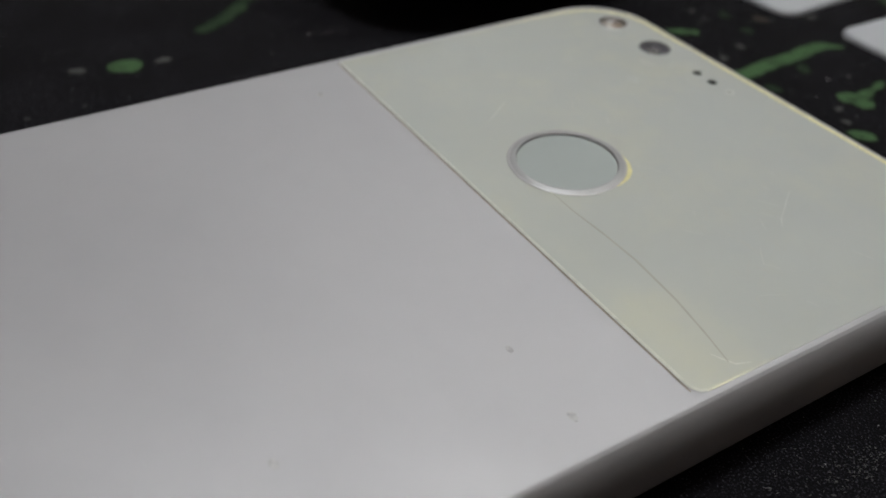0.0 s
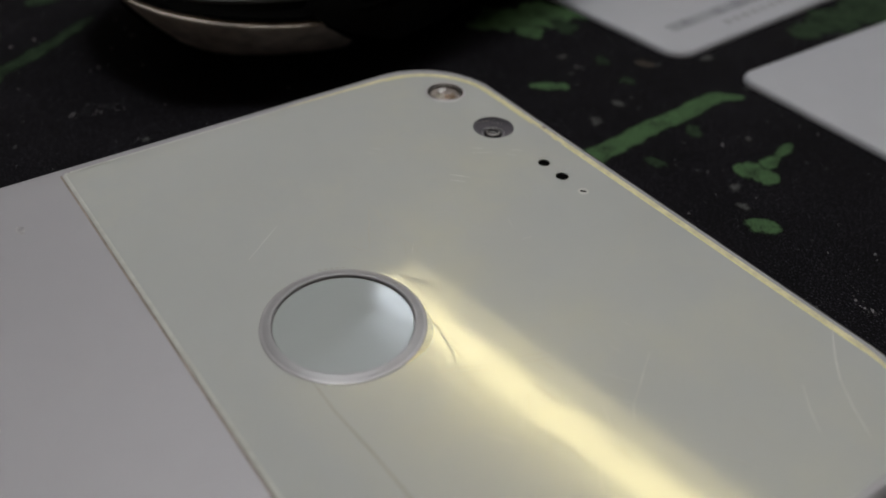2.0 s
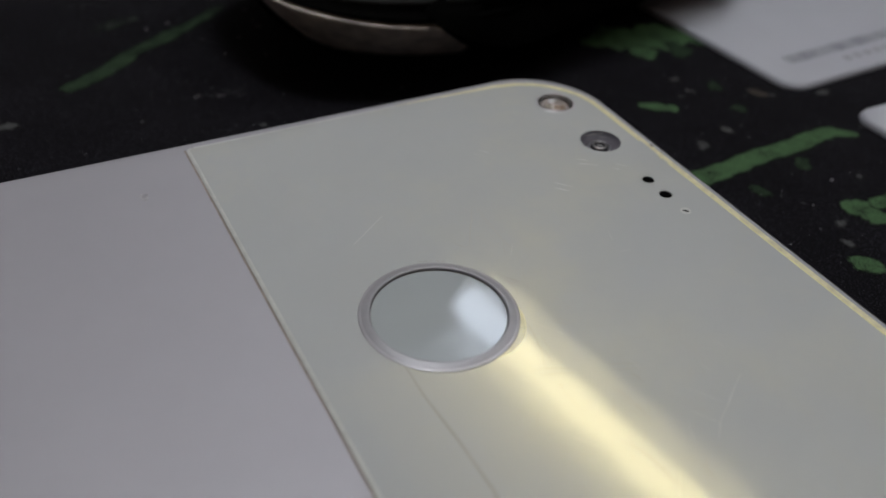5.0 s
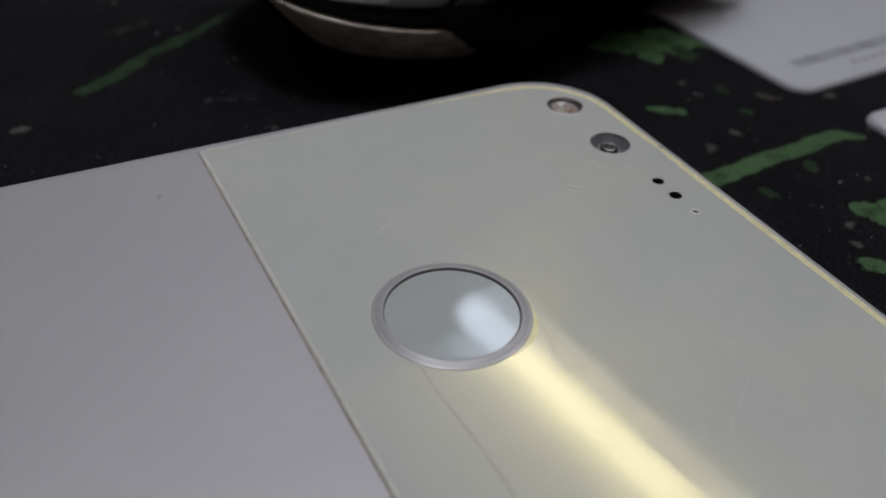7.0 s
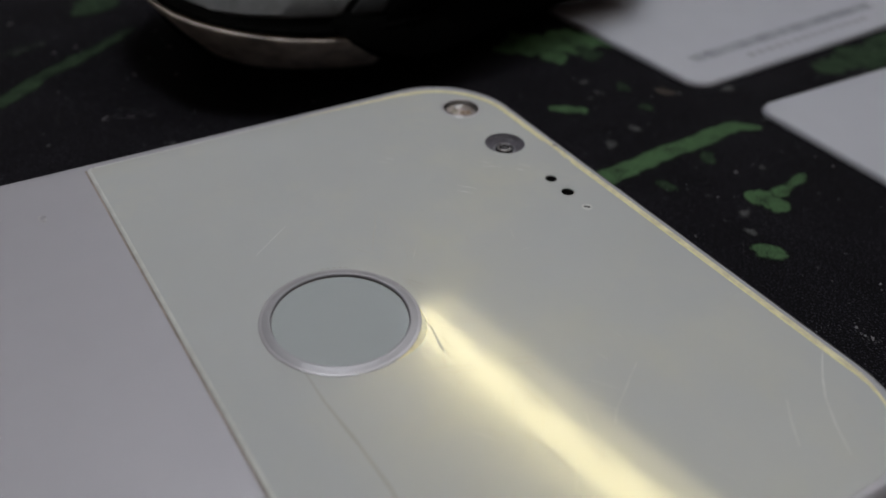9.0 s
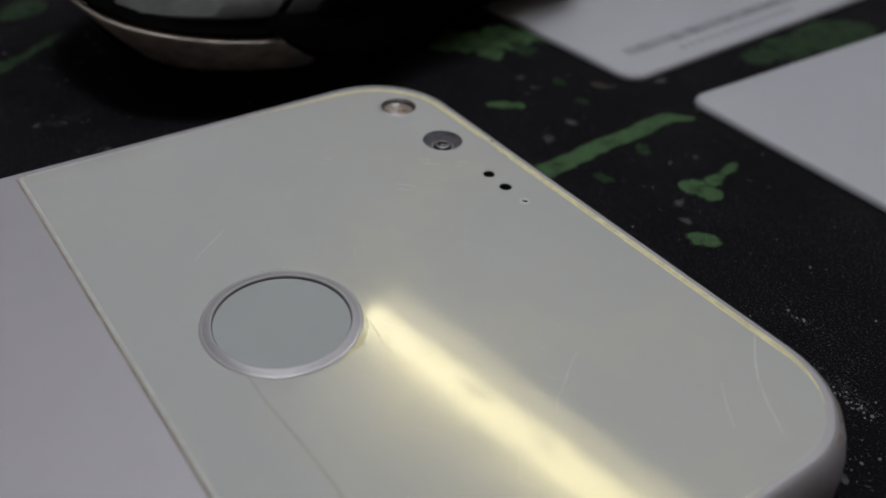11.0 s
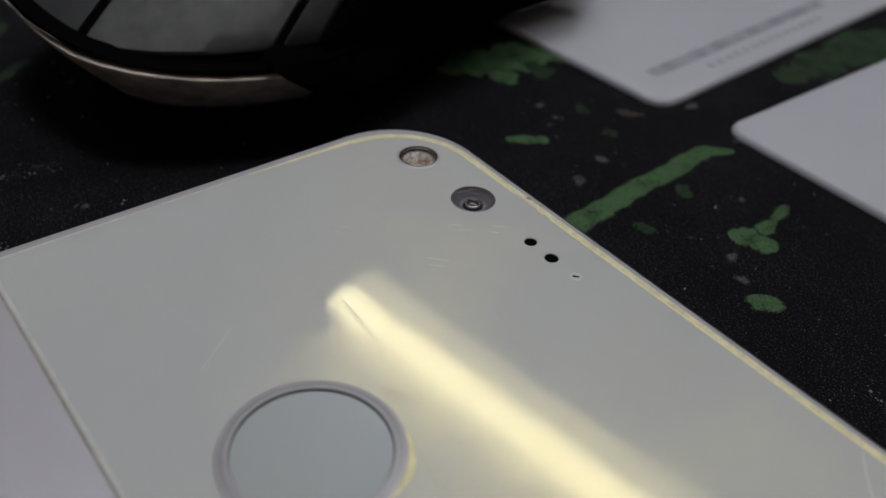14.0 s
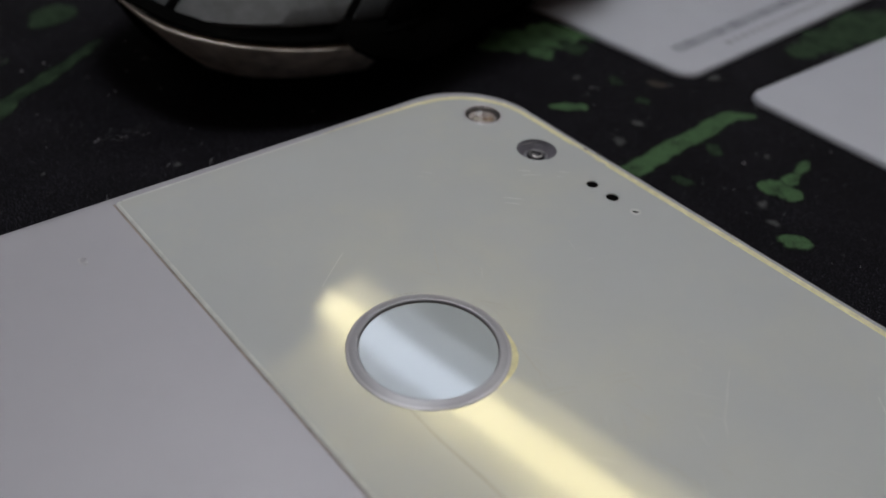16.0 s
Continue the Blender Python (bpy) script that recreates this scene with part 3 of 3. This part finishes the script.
bm = bmesh.new()
last = None
for i in range(25):
    a = radians(14 + 60 * i / 24)
    w = 0.002 + 0.052 * math.sin(math.pi * i / 24) ** 1.2
    now = [bm.verts.new((bx + r * math.cos(a), by + r * math.sin(a), GZ + 0.0012)) for r in (0.672, 0.676 + w)]
    if last:
        bm.faces.new((last[0], last[1], now[1], now[0]))
    last = now
part("button_gleam", bm, M_YELLOW, phone, "painted yellow gleam of the glass edge beside the reader", smooth=False)
# worn dark line along the top end's outer rim, widened to paint its dark reflection
bm = bmesh.new()
lo, hi = ([(x, y, 0.4035 + 0.45 * math.sin(radians(g))) for x, y in outer(0.20 * (1 - math.cos(radians(g))) - 0.0035)] for g in (57, 70))
wr = random.Random(31)
for i in range(len(lo)):
    j = (i + 1) % len(lo)
    if not (lo[i][1] > 3.9 and lo[j][1] > 3.9):
        continue
    n = 40 if math.dist(lo[i], lo[j]) > 1 else 2
    for k in range(n):
        if wr.random() < 0.14:
            continue
        f, g = k / n, (k + 1) / n
        at = lambda p, q, u: tuple(a + (b - a) * u for a, b in zip(p, q))
        bm.faces.new([bm.verts.new(v) for v in (at(lo[i], lo[j], f), at(lo[i], lo[j], g), at(hi[i], hi[j], g), at(hi[i], hi[j], f))])
part("rim_wear_shade", bm, M_JOINT, phone, "brown line on the metal rim, wear and painted shade", smooth=False)

# flash: two emitters in a shallow metal cup with a thin rim
fx, fy, fr = HOLES["flash"]
flash = part("flash", loft([(circle(r, 40, fx, fy), z) for r, z in ((fr, H), (fr, GZ + 0.002), (fr - 0.008, GZ + 0.006), (fr - 0.018, GZ + 0.002), (fr - 0.022, H - 0.010), (fr - 0.03, H - 0.03), (0.03, H - 0.04))], False, True), M_CUP, phone, "grey metal flash cup")
part("rim_shadow", loft([(circle(r, 40, fx, fy), z) for r, z in ((fr - 0.016, GZ + 0.004), (fr - 0.030, H + 0.004))], False, False), M_HOLE, flash)
part("bright_ring", loft([(circle(r, 40, fx, fy), z) for r, z in ((fr - 0.029, H + 0.001), (fr - 0.036, H + 0.005), (fr - 0.044, H - 0.002))], False, False), M_CHROME, flash)
part("rim_ring", loft([(circle(r, 40, fx, fy), z) for r, z in ((fr + 0.022, GZ + 0.0006), (fr + 0.014, GZ + 0.004), (fr + 0.004, GZ + 0.005), (fr - 0.004, GZ + 0.0045))], False, False), M_FLANGE, flash, "pale outer ring")
frng = random.Random(14)
for name, cx, cy, rad, m in (("diffuser", 0.0, 0.0, 0.166, M_CUP), ("emitter", -0.078, 0.015, 0.060, M_CHROME), ("emitter", 0.080, 0.012, 0.062, M_AMBER), ("emitter", 0.010, -0.085, 0.050, M_PHOS)):
    bm = bmesh.new()
    tip = bm.verts.new((fx + cx, fy + cy, H - 0.004 + frng.uniform(0, 0.008)))
    last = None
    for k in (0.35, 0.7, 1.0):
        n = 14
        ring = [bm.verts.new((fx + cx + rad * k * math.cos(2 * math.pi * (i + 0.4 * frng.random()) / n), fy + cy + rad * k * math.sin(2 * math.pi * (i + 0.4 * frng.random()) / n), H - 0.006 - 0.022 * k * k * (1 if rad > 0.1 else 0.3) + frng.uniform(-0.010, 0.010) * (1 if k < 1 else 0.4))) for i in range(n)]
        for i in range(n):
            j = (i + 1) % n
            if last:
                bm.faces.new((last[i], ring[i], ring[j]))
                bm.faces.new((last[i], ring[j], last[j]))
            else:
                bm.faces.new((tip, ring[i], ring[j]))
        last = ring
    part(name, bm, m, flash, smooth=False)

# camera lens: deep dark well, grey barrel ring, domed glass
lx, ly, lr = HOLES["lens"]
lens = part("camera_lens", loft([(circle(r, 48, lx, ly), z) for r, z in ((lr, H), (lr, GZ - 0.001), (lr - 0.006, GZ - 0.004), (lr - 0.010, H - 0.008), (0.168, H - 0.040), (0.128, H - 0.068))], False, False), M_WELL, phone, "dark recessed camera lens")
part("barrel", loft([(circle(r, 48, lx, ly), z) for r, z in ((0.129, H - 0.067), (0.122, H - 0.062), (0.114, H - 0.064), (0.110, H - 0.080), (0.098, H - 0.084))], False, False), M_LENSRING, lens)
part("lens_glass", loft([(circle(r, 40, lx, ly), z) for r, z in ((0.100, H - 0.084), (0.094, H - 0.068), (0.080, H - 0.054), (0.060, H - 0.044), (0.034, H - 0.038), (0.010, H - 0.036))], False, True), M_BLACK, lens)
part("glass_ring", loft([(circle(r, 40, lx, ly), z) for r, z in ((0.078, H - 0.054), (0.072, H - 0.046), (0.064, H - 0.043), (0.060, H - 0.046))], False, False), M_CHROME, lens, "thin bright ring on the lens")
part("scratch", ribbon([(lx - 0.135, ly + 0.03), (lx - 0.07, ly + 0.085), (lx - 0.01, ly + 0.14)], 0.006, H - 0.004), M_LENSRING, lens, smooth=False)
for key in ("sensor_a", "sensor_b"):
    x, y, r = HOLES[key]
    part("sensor_hole", loft([(circle(r, 24, x, y), H - 0.004), (circle(r * 0.5, 24, x, y), H - 0.008)], False, True), M_HOLE, phone)
x, y, r = HOLES["mic"]
part("microphone_floor", loft([(circle(r + 0.002, 24, x, y), GZ - 0.0005), (circle(r * 0.5, 24, x, y), GZ - 0.002)], False, True), M_PALE, phone)
part("microphone_hole", loft([([(x + 0.72 * a - 0.69 * b * 0.4, y + 0.69 * a + 0.72 * b * 0.4) for a, b in circle(q, 24)], z) for q, z in ((0.034, GZ + 0.0004), (0.020, GZ + 0.0008))], False, True), M_HOLE, phone, "short dark slit")
part("microphone_rim", loft([(circle(rr, 28, x, y), z) for rr, z in ((0.056, GZ + 0.0004), (0.050, GZ + 0.0012), (0.042, GZ + 0.0012), (0.034, GZ + 0.0006))], False, False), M_PALE, phone, "pale worn rim")

# crack, scratches and nicks
CZ = GZ + 0.0015
part("crack", ribbon([(0.40, 0.70), (0.75, 0.695), (1.22, 0.725), (1.7, 0.735), (2.34, 0.68), (2.8, 0.60), (3.17, 0.52)], 0.030, CZ), M_CRACK, phone, "thin dark crack from the button to the edge", smooth=False)
part("chip", ribbon([(3.02, 0.45), (3.12, 0.50), (3.22, 0.56), (3.27, 0.70)], 0.022, CZ), M_FAINT, phone, "pale chip at the glass corner", smooth=False)
part("crack", ribbon([(2.2, 4.54), (2.32, 4.39), (2.45, 4.24), (2.61, 4.08), (2.84, 3.92), (3.09, 3.78)], 0.020, CZ), M_FAINT, phone, "pale curved crack across the glass corner", smooth=False)
srng = random.Random(21)
MARKS = [((-1.17, 0.94), (-1.47, 1.36), 0.012), ((-2.10, 2.70), (-2.02, 2.77), 0.012), ((-2.14, 2.78), (-2.05, 2.86), 0.012), ((-1.31, 3.18), (-1.16, 3.32), 0.010), ((-1.23, 3.13), (-1.12, 3.24), 0.010), ((-1.59, 3.65), (-1.51, 3.75), 0.009), ((-1.51, 3.61), (-1.40, 3.79), 0.009), ((-1.35, 3.98), (-1.26, 4.07), 0.008), ((-1.29, 3.90), (-1.23, 3.96), 0.008)]
# fine matt creases in the gloss: worn lines round the button, sheaves of short cuts, a long hook
CREASES = (
    (((0.84, 1.55), (0.90, 1.74), (0.98, 1.90)), 0.015),
    (((0.92, 1.61), (0.97, 1.76), (1.02, 1.88)), 0.012),
    (((1.28, 2.05), (1.42, 2.10), (1.60, 2.13)), 0.013),
    (((1.37, 2.04), (1.50, 2.09), (1.65, 2.12)), 0.013),
    (((1.47, 2.02), (1.64, 2.085)), 0.010),
    (((1.36, 1.99), (1.46, 1.92), (1.56, 1.85)), 0.009),
    (((1.74, 1.78), (1.79, 1.84), (1.93, 1.89), (2.13, 1.915), (2.26, 1.92)), 0.014),
    (((1.06, 1.67), (1.08, 1.70), (1.11, 1.70)), 0.013),
    (((0.26, 1.84), (0.49, 1.815), (0.60, 1.785), (0.70, 1.765), (0.88, 1.69)), 0.017),
    (((0.66, 1.78), (0.74, 1.785), (0.82, 1.78)), 0.012),
    (((0.55, 1.86), (0.62, 1.84), (0.70, 1.835)), 0.010),
    (((-0.30, 1.925), (-0.18, 1.965), (-0.03, 1.965), (0.06, 1.94)), 0.010),
    (((-0.19, 1.97), (-0.10, 2.06)), 0.011),
    (((-1.28, 2.23), (-1.01, 2.06), (-0.72, 1.885)), 0.016),
    (((-1.27, 2.25), (-1.18, 2.25), (-1.06, 2.24), (-0.85, 2.235)), 0.012),
    (((-1.20, 2.22), (-0.95, 2.215), (-0.62, 2.225), (-0.35, 2.24)), 0.010),
    (((-0.88, 1.76), (-0.76, 1.83), (-0.67, 1.91)), 0.013),
    (((-0.28, 1.93), (-0.17, 2.01), (-0.05, 2.11)), 0.017),
    (((-0.20, 1.93), (-0.12, 1.98), (-0.03, 2.04)), 0.015),
    (((-0.14, 1.96), (-0.10, 2.04), (0.02, 2.10)), 0.011),
    (((0.38, 2.03), (0.45, 2.12), (0.52, 2.21)), 0.012),
    (((0.43, 2.03), (0.53, 2.14)), 0.010),
    (((1.03, 2.13), (1.09, 2.28), (1.15, 2.41)), 0.014),
    (((1.10, 2.13), (1.15, 2.26), (1.19, 2.39)), 0.012),
    (((1.18, 2.28), (1.33, 2.30)), 0.011),
    (((2.30, 1.70), (2.42, 1.76), (2.55, 1.78)), 0.012),
    (((2.05, 2.16), (2.20, 2.19), (2.34, 2.20)), 0.009),
    (((1.58, 1.62), (1.66, 1.66), (1.71, 1.72)), 0.010),
)
for pts, w in CREASES:
    fine = [pts[0]]
    for p, q in zip(pts, pts[1:]):
        fine += [(p[0] + (q[0] - p[0]) * k / 4 + srng.gauss(0, 0.003), p[1] + (q[1] - p[1]) * k / 4 + srng.gauss(0, 0.003)) for k in (1, 2, 3, 4)]
    part("crease", ribbon(fine, w * 0.80, GZ + 0.0008), M_HAIR, phone, smooth=False)
part("scratch", ribbon([(1.58, 3.06), (1.68, 2.90), (1.78, 2.76), (1.90, 2.57), (2.01, 2.47)], 0.009, CZ + 0.0003), M_FAINT, phone, "long pale scratch on the glass", smooth=False)
part("scratch", ribbon([(2.48, 3.79), (2.66, 3.64), (2.85, 3.51)], 0.012, CZ + 0.0003), M_FAINT, phone, smooth=False)
# scraped dark marks on the ring's far side
for i in range(5):
    a = radians(168 - i * 4.2)
    part("scrape", ribbon([(bx + 0.700 * math.cos(a), by + 0.700 * math.sin(a)), (bx + 0.703 * math.cos(a - 0.025), by + 0.703 * math.sin(a - 0.025)), (bx + 0.698 * math.cos(a - 0.045), by + 0.698 * math.sin(a - 0.045))], 0.012, CZ + 0.0005), M_CRACK, phone, smooth=False)
for p, q, w in MARKS:
    part("scratch", ribbon(curve_points(p, q, 0.003, 7, 0.004, srng), w * 0.8, CZ), M_MARK if w < 0.011 else M_FAINT, phone, smooth=False)
for i in range(110):
    x, y = srng.uniform(-2.8, 3.0), srng.uniform(0.2, 4.3)
    if i > 45:
        x, y = srng.uniform(-0.6, 3.0), srng.uniform(1.2, 3.2)
    if math.hypot(x - bx, y - by) < 0.75:
        continue
    a, l = srng.choice((0.35, 0.5, 1.3, 2.6)) + srng.uniform(-0.3, 0.3), srng.uniform(0.04, 0.36)
    part("scratch", ribbon(curve_points((x, y), (x + l * math.cos(a), y + l * math.sin(a)), 0.004, 6, 0.004, srng), 0.0045, GZ + 0.0006), M_HAIR if i % 3 or i < 50 else M_FAINT, phone, smooth=False)
for x, y, r, m in ((-1.50, 4.560, 0.026, M_JOINT), (-1.44, 4.545, 0.017, M_EDGELINE), (-1.56, 4.578, 0.012, M_PALE), (-1.34, 4.585, 0.011, M_JOINT)):
    k = random.Random(int(x * 1000))
    ring = [(x + r * (1 + 0.7 * (k.random() - 0.5)) * math.cos(t * 0.524) * 1.5, y + r * (1 + 0.7 * (k.random() - 0.5)) * math.sin(t * 0.524)) for t in range(12)]
    part("chip", loft([(ring, H + 0.004), ([(x + (a - x) * 0.6, y + (b - y) * 0.6) for a, b in ring], H + 0.0085)], False, True), m, phone, smooth=False)
for x, y, r in ((-2.66, -0.575, 0.07), (3.0, -1.04, 0.06), (2.28, -3.3, 0.06), (2.13, -1.055, 0.05)):
    b2 = bmesh.new()
    k = random.Random(int(x * 100))
    vs = [b2.verts.new((x + r * (1 + 0.4 * (k.random() - 0.5)) * math.cos(t), y + 0.6 * r * (1 + 0.4 * (k.random() - 0.5)) * math.sin(t), H + 0.0012)) for t in [i * 0.4 for i in range(16)]]
    b2.faces.new(vs)
    part("nick", b2, M_NICK, phone, smooth=False)


# ---- plastic cards ----
def plastic_card(x, y, rz, w, d, label):
    ob = thing("plastic_card", label, "card", "white plastic cards", x=x, y=y, rz=rz)
    part("card_face", loft([(rrect(0, w, 0, d, (0.32,) * 4, i, 8), z) for i, z in ((0.06, 0.010), (0.05, 0.0855), (0.052, 0.086))]), M_CARD, ob)
    part("card_edge", loft([(rrect(0, w, 0, d, (0.32,) * 4, i, 8), z) for i, z in ((0.014, 0.008), (0, 0.014), (0.004, 0.035), (0.022, 0.066), (0.050, 0.0855))], False, False), M_CARD, ob)
    return ob


card_b = plastic_card(-2.12, 8.62, -0.8, 8.56, 5.40, "blank white plastic card with rounded corners on the mat")
card_a = plastic_card(-2.88, 8.33, 3.2, 5.40, 8.56, "white plastic card printed with a dark line of marks")
card_a.matrix_basis = card_a.matrix_basis @ pose(-5.40 * CM, 0, 0)
prng = random.Random(4)
for i in range(46):
    u = 0.62 + i * 0.098
    w = prng.choice((0.05, 0.065, 0.08))
    part("print_bar", box(bmesh.new(), 5.40 - 0.82, 5.40 - 0.59, u, u + w, 0.084, 0.0875), M_PRINT, card_a, smooth=False)
for i in range(14):
    u = 1.5 + i * 0.22
    part("print_bar", box(bmesh.new(), 5.40 - 0.44, 5.40 - 0.30, u, u + 0.14, 0.084, 0.0872), M_PRINTPALE, card_a, smooth=False)


# ---- computer mouse ----
mouse = thing("computer_mouse", "black computer mouse with a bronze-grey skirt on the mat", "computer mouse", x=-8.1, y=7.4)
MA, MB, ME = 3.6, 6.0, 3.4


def step(x, a, b):
    k = max(0.0, min(1.0, (x - a) / (b - a)))
    return k * k * (3 - 2 * k)


def waist(ang):
    """How far the long flank is drawn in behind its front corner."""
    a = math.degrees((ang + math.pi) % (2 * math.pi) - math.pi)
    return (0.75 * step(a, -44, -12) + 0.45 * step(a, -12, 20)) * (1 - step(a, 60, 110))


def thumb_side(ang):
    """How far the other flank is drawn in."""
    a = math.degrees((ang + math.pi) % (2 * math.pi) - math.pi)
    return 1.3 * (step(-a, 86, 114) if a < 0 else step(a, 100, 150))


def mouse_r(ang, d=0.0):
    d += waist(ang) + thumb_side(ang)
    c, s = abs(math.cos(ang)), abs(math.sin(ang))
    return 1.0 / ((c / (MA - d)) ** ME + (s / (MB - d)) ** ME) ** (1 / ME)


def sweep(ang):
    """The rim rises towards the tail on the left flank."""
    a = math.degrees((ang + math.pi) % (2 * math.pi) - math.pi)
    k = min(1, max(0, (-66 - a) / 30)) if a < 90 else 1
    return 0.42 * k * k * (3 - 2 * k)


def rim_lift(ang):
    """The rim and skirt climb further than the shell above them."""
    a = math.degrees((ang + math.pi) % (2 * math.pi) - math.pi)
    return sweep(ang) + 0.28 * (1 - step(a, -76, -48) if a < 90 else 1)


def dome(ang, t, lift=0.0):
    """A point of the top shell: t = 0 at the rim, 1 at the crown."""
    r = mouse_r(ang, 0.14 + 0.5 * min(1.0, waist(ang) / 0.75)) * (1 - t)
    a = math.degrees((ang + math.pi) % (2 * math.pi) - math.pi)
    k = max(0.0, min(1.0, (a + 52) / 22)) * max(0.0, min(1.0, (70 - a) / 30))
    tall = 2.1 - 0.9 * k * k * (3 - 2 * k)
    z = 1.20 + sweep(ang) * (1 - t) + tall * math.tanh(2.3 * (1 - (1 - t) ** 2.0) ** 1.05 / tall) + lift
    lean = max(-2.4, min(2.4, 0.143 * (a + 53.7))) if a < 50 else 2.4 - 4.8 * (a - 50) / 130
    return (r * math.cos(ang) + lean * t, r * math.sin(ang) + 2.0 * t, z)


def skirt_fade(ang):
    a = math.degrees(ang)
    a = a - 360 if a > 180 else a
    k = min(1, max(0, (a + 80) / 13)) if a > -179 else 0
    k = k if a < -47 else max(0, min(1, (-41 - a) / 6))
    return k * k * (3 - 2 * k)


def skirt_ring(d, z, n=120):
    out = []
    for i in range(n):
        a = 2 * math.pi * i / n
        k = skirt_fade(a)
        inset = 0.7 * (1 - k) if -60 < math.degrees((a + math.pi) % (2 * math.pi) - math.pi) < 120 else 0
        r = mouse_r(a, 0.06 + (d - 0.06) * (0.05 + 0.95 * k) + inset)
        lift = rim_lift(a) - (rim_lift(a) - sweep(a)) * max(0, 1 - z / 1.0) * k
        out.append((r * math.cos(a), r * math.sin(a), 1.02 + (z - 1.09) * (0.04 + 0.96 * k) + lift))
    return out


def loft3(rings):
    bm = bmesh.new()
    loops = [[bm.verts.new(p) for p in r] for r in rings]
    for a, b in zip(loops, loops[1:]):
        for i in range(len(a)):
            j = (i + 1) % len(a)
            bm.faces.new((a[i], a[j], b[j], b[i]))
    return bm


def mouse_ring3(d, z, lifted):
    out = []
    for i in range(120):
        a = 2 * math.pi * i / 120
        r = mouse_r(a, d + 0.6 * min(1.0, waist(a) / 0.5))
        out.append((r * math.cos(a), r * math.sin(a), z + lifted * rim_lift(a)))
    return out


part("sole", loft3([mouse_ring3(d, z, k) for d, z, k in ((1.3, 0.095, 0), (1.2, 0.11, 0), (0.80, 0.30, 0.1), (0.5, 0.6, 0.5), (0.2, 0.95, 1), (0.12, 1.04, 1), (0.3, 1.07, 1))]), M_RUBBER, mouse)
for gx, gy in ((-1.2, -4.3), (1.2, -4.3), (-1.9, 0.2)):
    part("glide_pad", loft([(rrect(gx - 0.5, gx + 0.5, gy - 0.25, gy + 0.25, (0.2,) * 4, d, 4), z) for d, z in ((0.02, 0.0), (0, 0.02), (0, 0.12))]), M_RUBBER, mouse)
part("inner_body", loft3([mouse_ring3(d, z, k) for d, z, k in ((1.2, 0.13, 0), (0.75, 0.5, 0.5), (0.45, 0.9, 1), (0.35, 1.02, 0.5), (1.0, 1.06, 0.2))]), M_RUBBER, mouse)
part("skirt", loft3([skirt_ring(d, z) for d, z in ((0.74, 0.30), (0.62, 0.38), (0.38, 0.62), (0.14, 0.88), (0.06, 0.985), (0.035, 1.02), (0.035, 1.04), (0.055, 1.056), (0.09, 1.062), (0.14, 1.060))]), M_SKIRT, mouse, "bronze-grey plastic skirt", angle=50)
bm = loft3([mouse_ring3(d, z, k) for d, z, k in ((0.055, 1.03, 1), (0.07, 1.08, 0.85), (0.20, 1.12, 0.3))] + [[dome(2 * math.pi * i / 120, t, -0.06) for i in range(120)] for t in (0.02, 0.15, 0.35, 0.6, 0.85, 0.97)])
part("core", bm, M_SHINE, mouse)


def shell(name, a0, a1, t0, t1, mat, lift=0.0, label="", na=24, nt=14, gap=0.7):
    bm = bmesh.new()
    top, low = [], []
    for i in range(na + 1):
        ang = radians(a0 + gap + (a1 - a0 - 2 * gap) * i / na)
        up, down = [], []
        for j in range(nt + 1):
            t = t0 + (t1 - t0) * (j / nt) ** 1.3
            edge = min(i, na - i, j * 1.5) / 2.0
            up.append(bm.verts.new(dome(ang, t, lift - 0.03 * max(0, 1 - edge) ** 2)))
            down.append(bm.verts.new(dome(ang, t, lift - 0.075)))
        top.append(up)
        low.append(down)
    for i in range(na):
        for j in range(nt):
            bm.faces.new((top[i][j], top[i + 1][j], top[i + 1][j + 1], top[i][j + 1]))
            bm.faces.new((low[i][j], low[i][j + 1], low[i + 1][j + 1], low[i + 1][j]))
    for i in range(na):
        bm.faces.new((top[i][0], low[i][0], low[i + 1][0], top[i + 1][0]))
        bm.faces.new((top[i][nt], top[i + 1][nt], low[i + 1][nt], low[i][nt]))
    for j in range(nt):
        bm.faces.new((top[0][j], top[0][j + 1], low[0][j + 1], low[0][j]))
        bm.faces.new((top[na][j], low[na][j], low[na][j + 1], top[na][j + 1]))
    return part(name, bm, mat, mouse, label, angle=50)


shell("palm_panel", -70.5, -49.5, 0.02, 0.94, M_MOUSE, 0.02, "satin dark grey plastic panel")
shell("side_panel", -128, -70.5, 0.02, 0.94, M_MOUSESIDE, 0.02)
shell("side_panel", -49.5, -44, 0.02, 0.94, M_MOUSESIDE, 0.02)
shell("grip", -44, 50, 0.0, 0.94, M_RUBBER, 0.0, "matt black rubber grip", na=48)
shell("top_shell", 50, 232, 0.03, 0.94, M_MOUSE, 0.02, na=72)
# rubber flank over the skirt on the long side
bm = bmesh.new()
grid = []
for i in range(41):
    ang = radians(-50 + 95 * i / 40)
    row = []
    k = min(1.0, i / 5.0) ** 0.6
    for d, z in ((0.5, 0.12), (0.10, 0.35), (-0.06, 0.6), (0.06, 0.9), (0.30, 1.15), (0.62, 1.3)):
        zz = 1.25 + (z - 1.25) * k
        r = mouse_r(ang, d if k > 0.9 else d * 0.6)
        row.append(bm.verts.new((r * math.cos(ang), r * math.sin(ang), zz)))
    grid.append(row)
for i in range(40):
    for j in range(5):
        bm.faces.new((grid[i][j], grid[i + 1][j], grid[i + 1][j + 1], grid[i][j + 1]))
part("flank", bm, M_RUBBER, mouse, "matt black rubber flank")
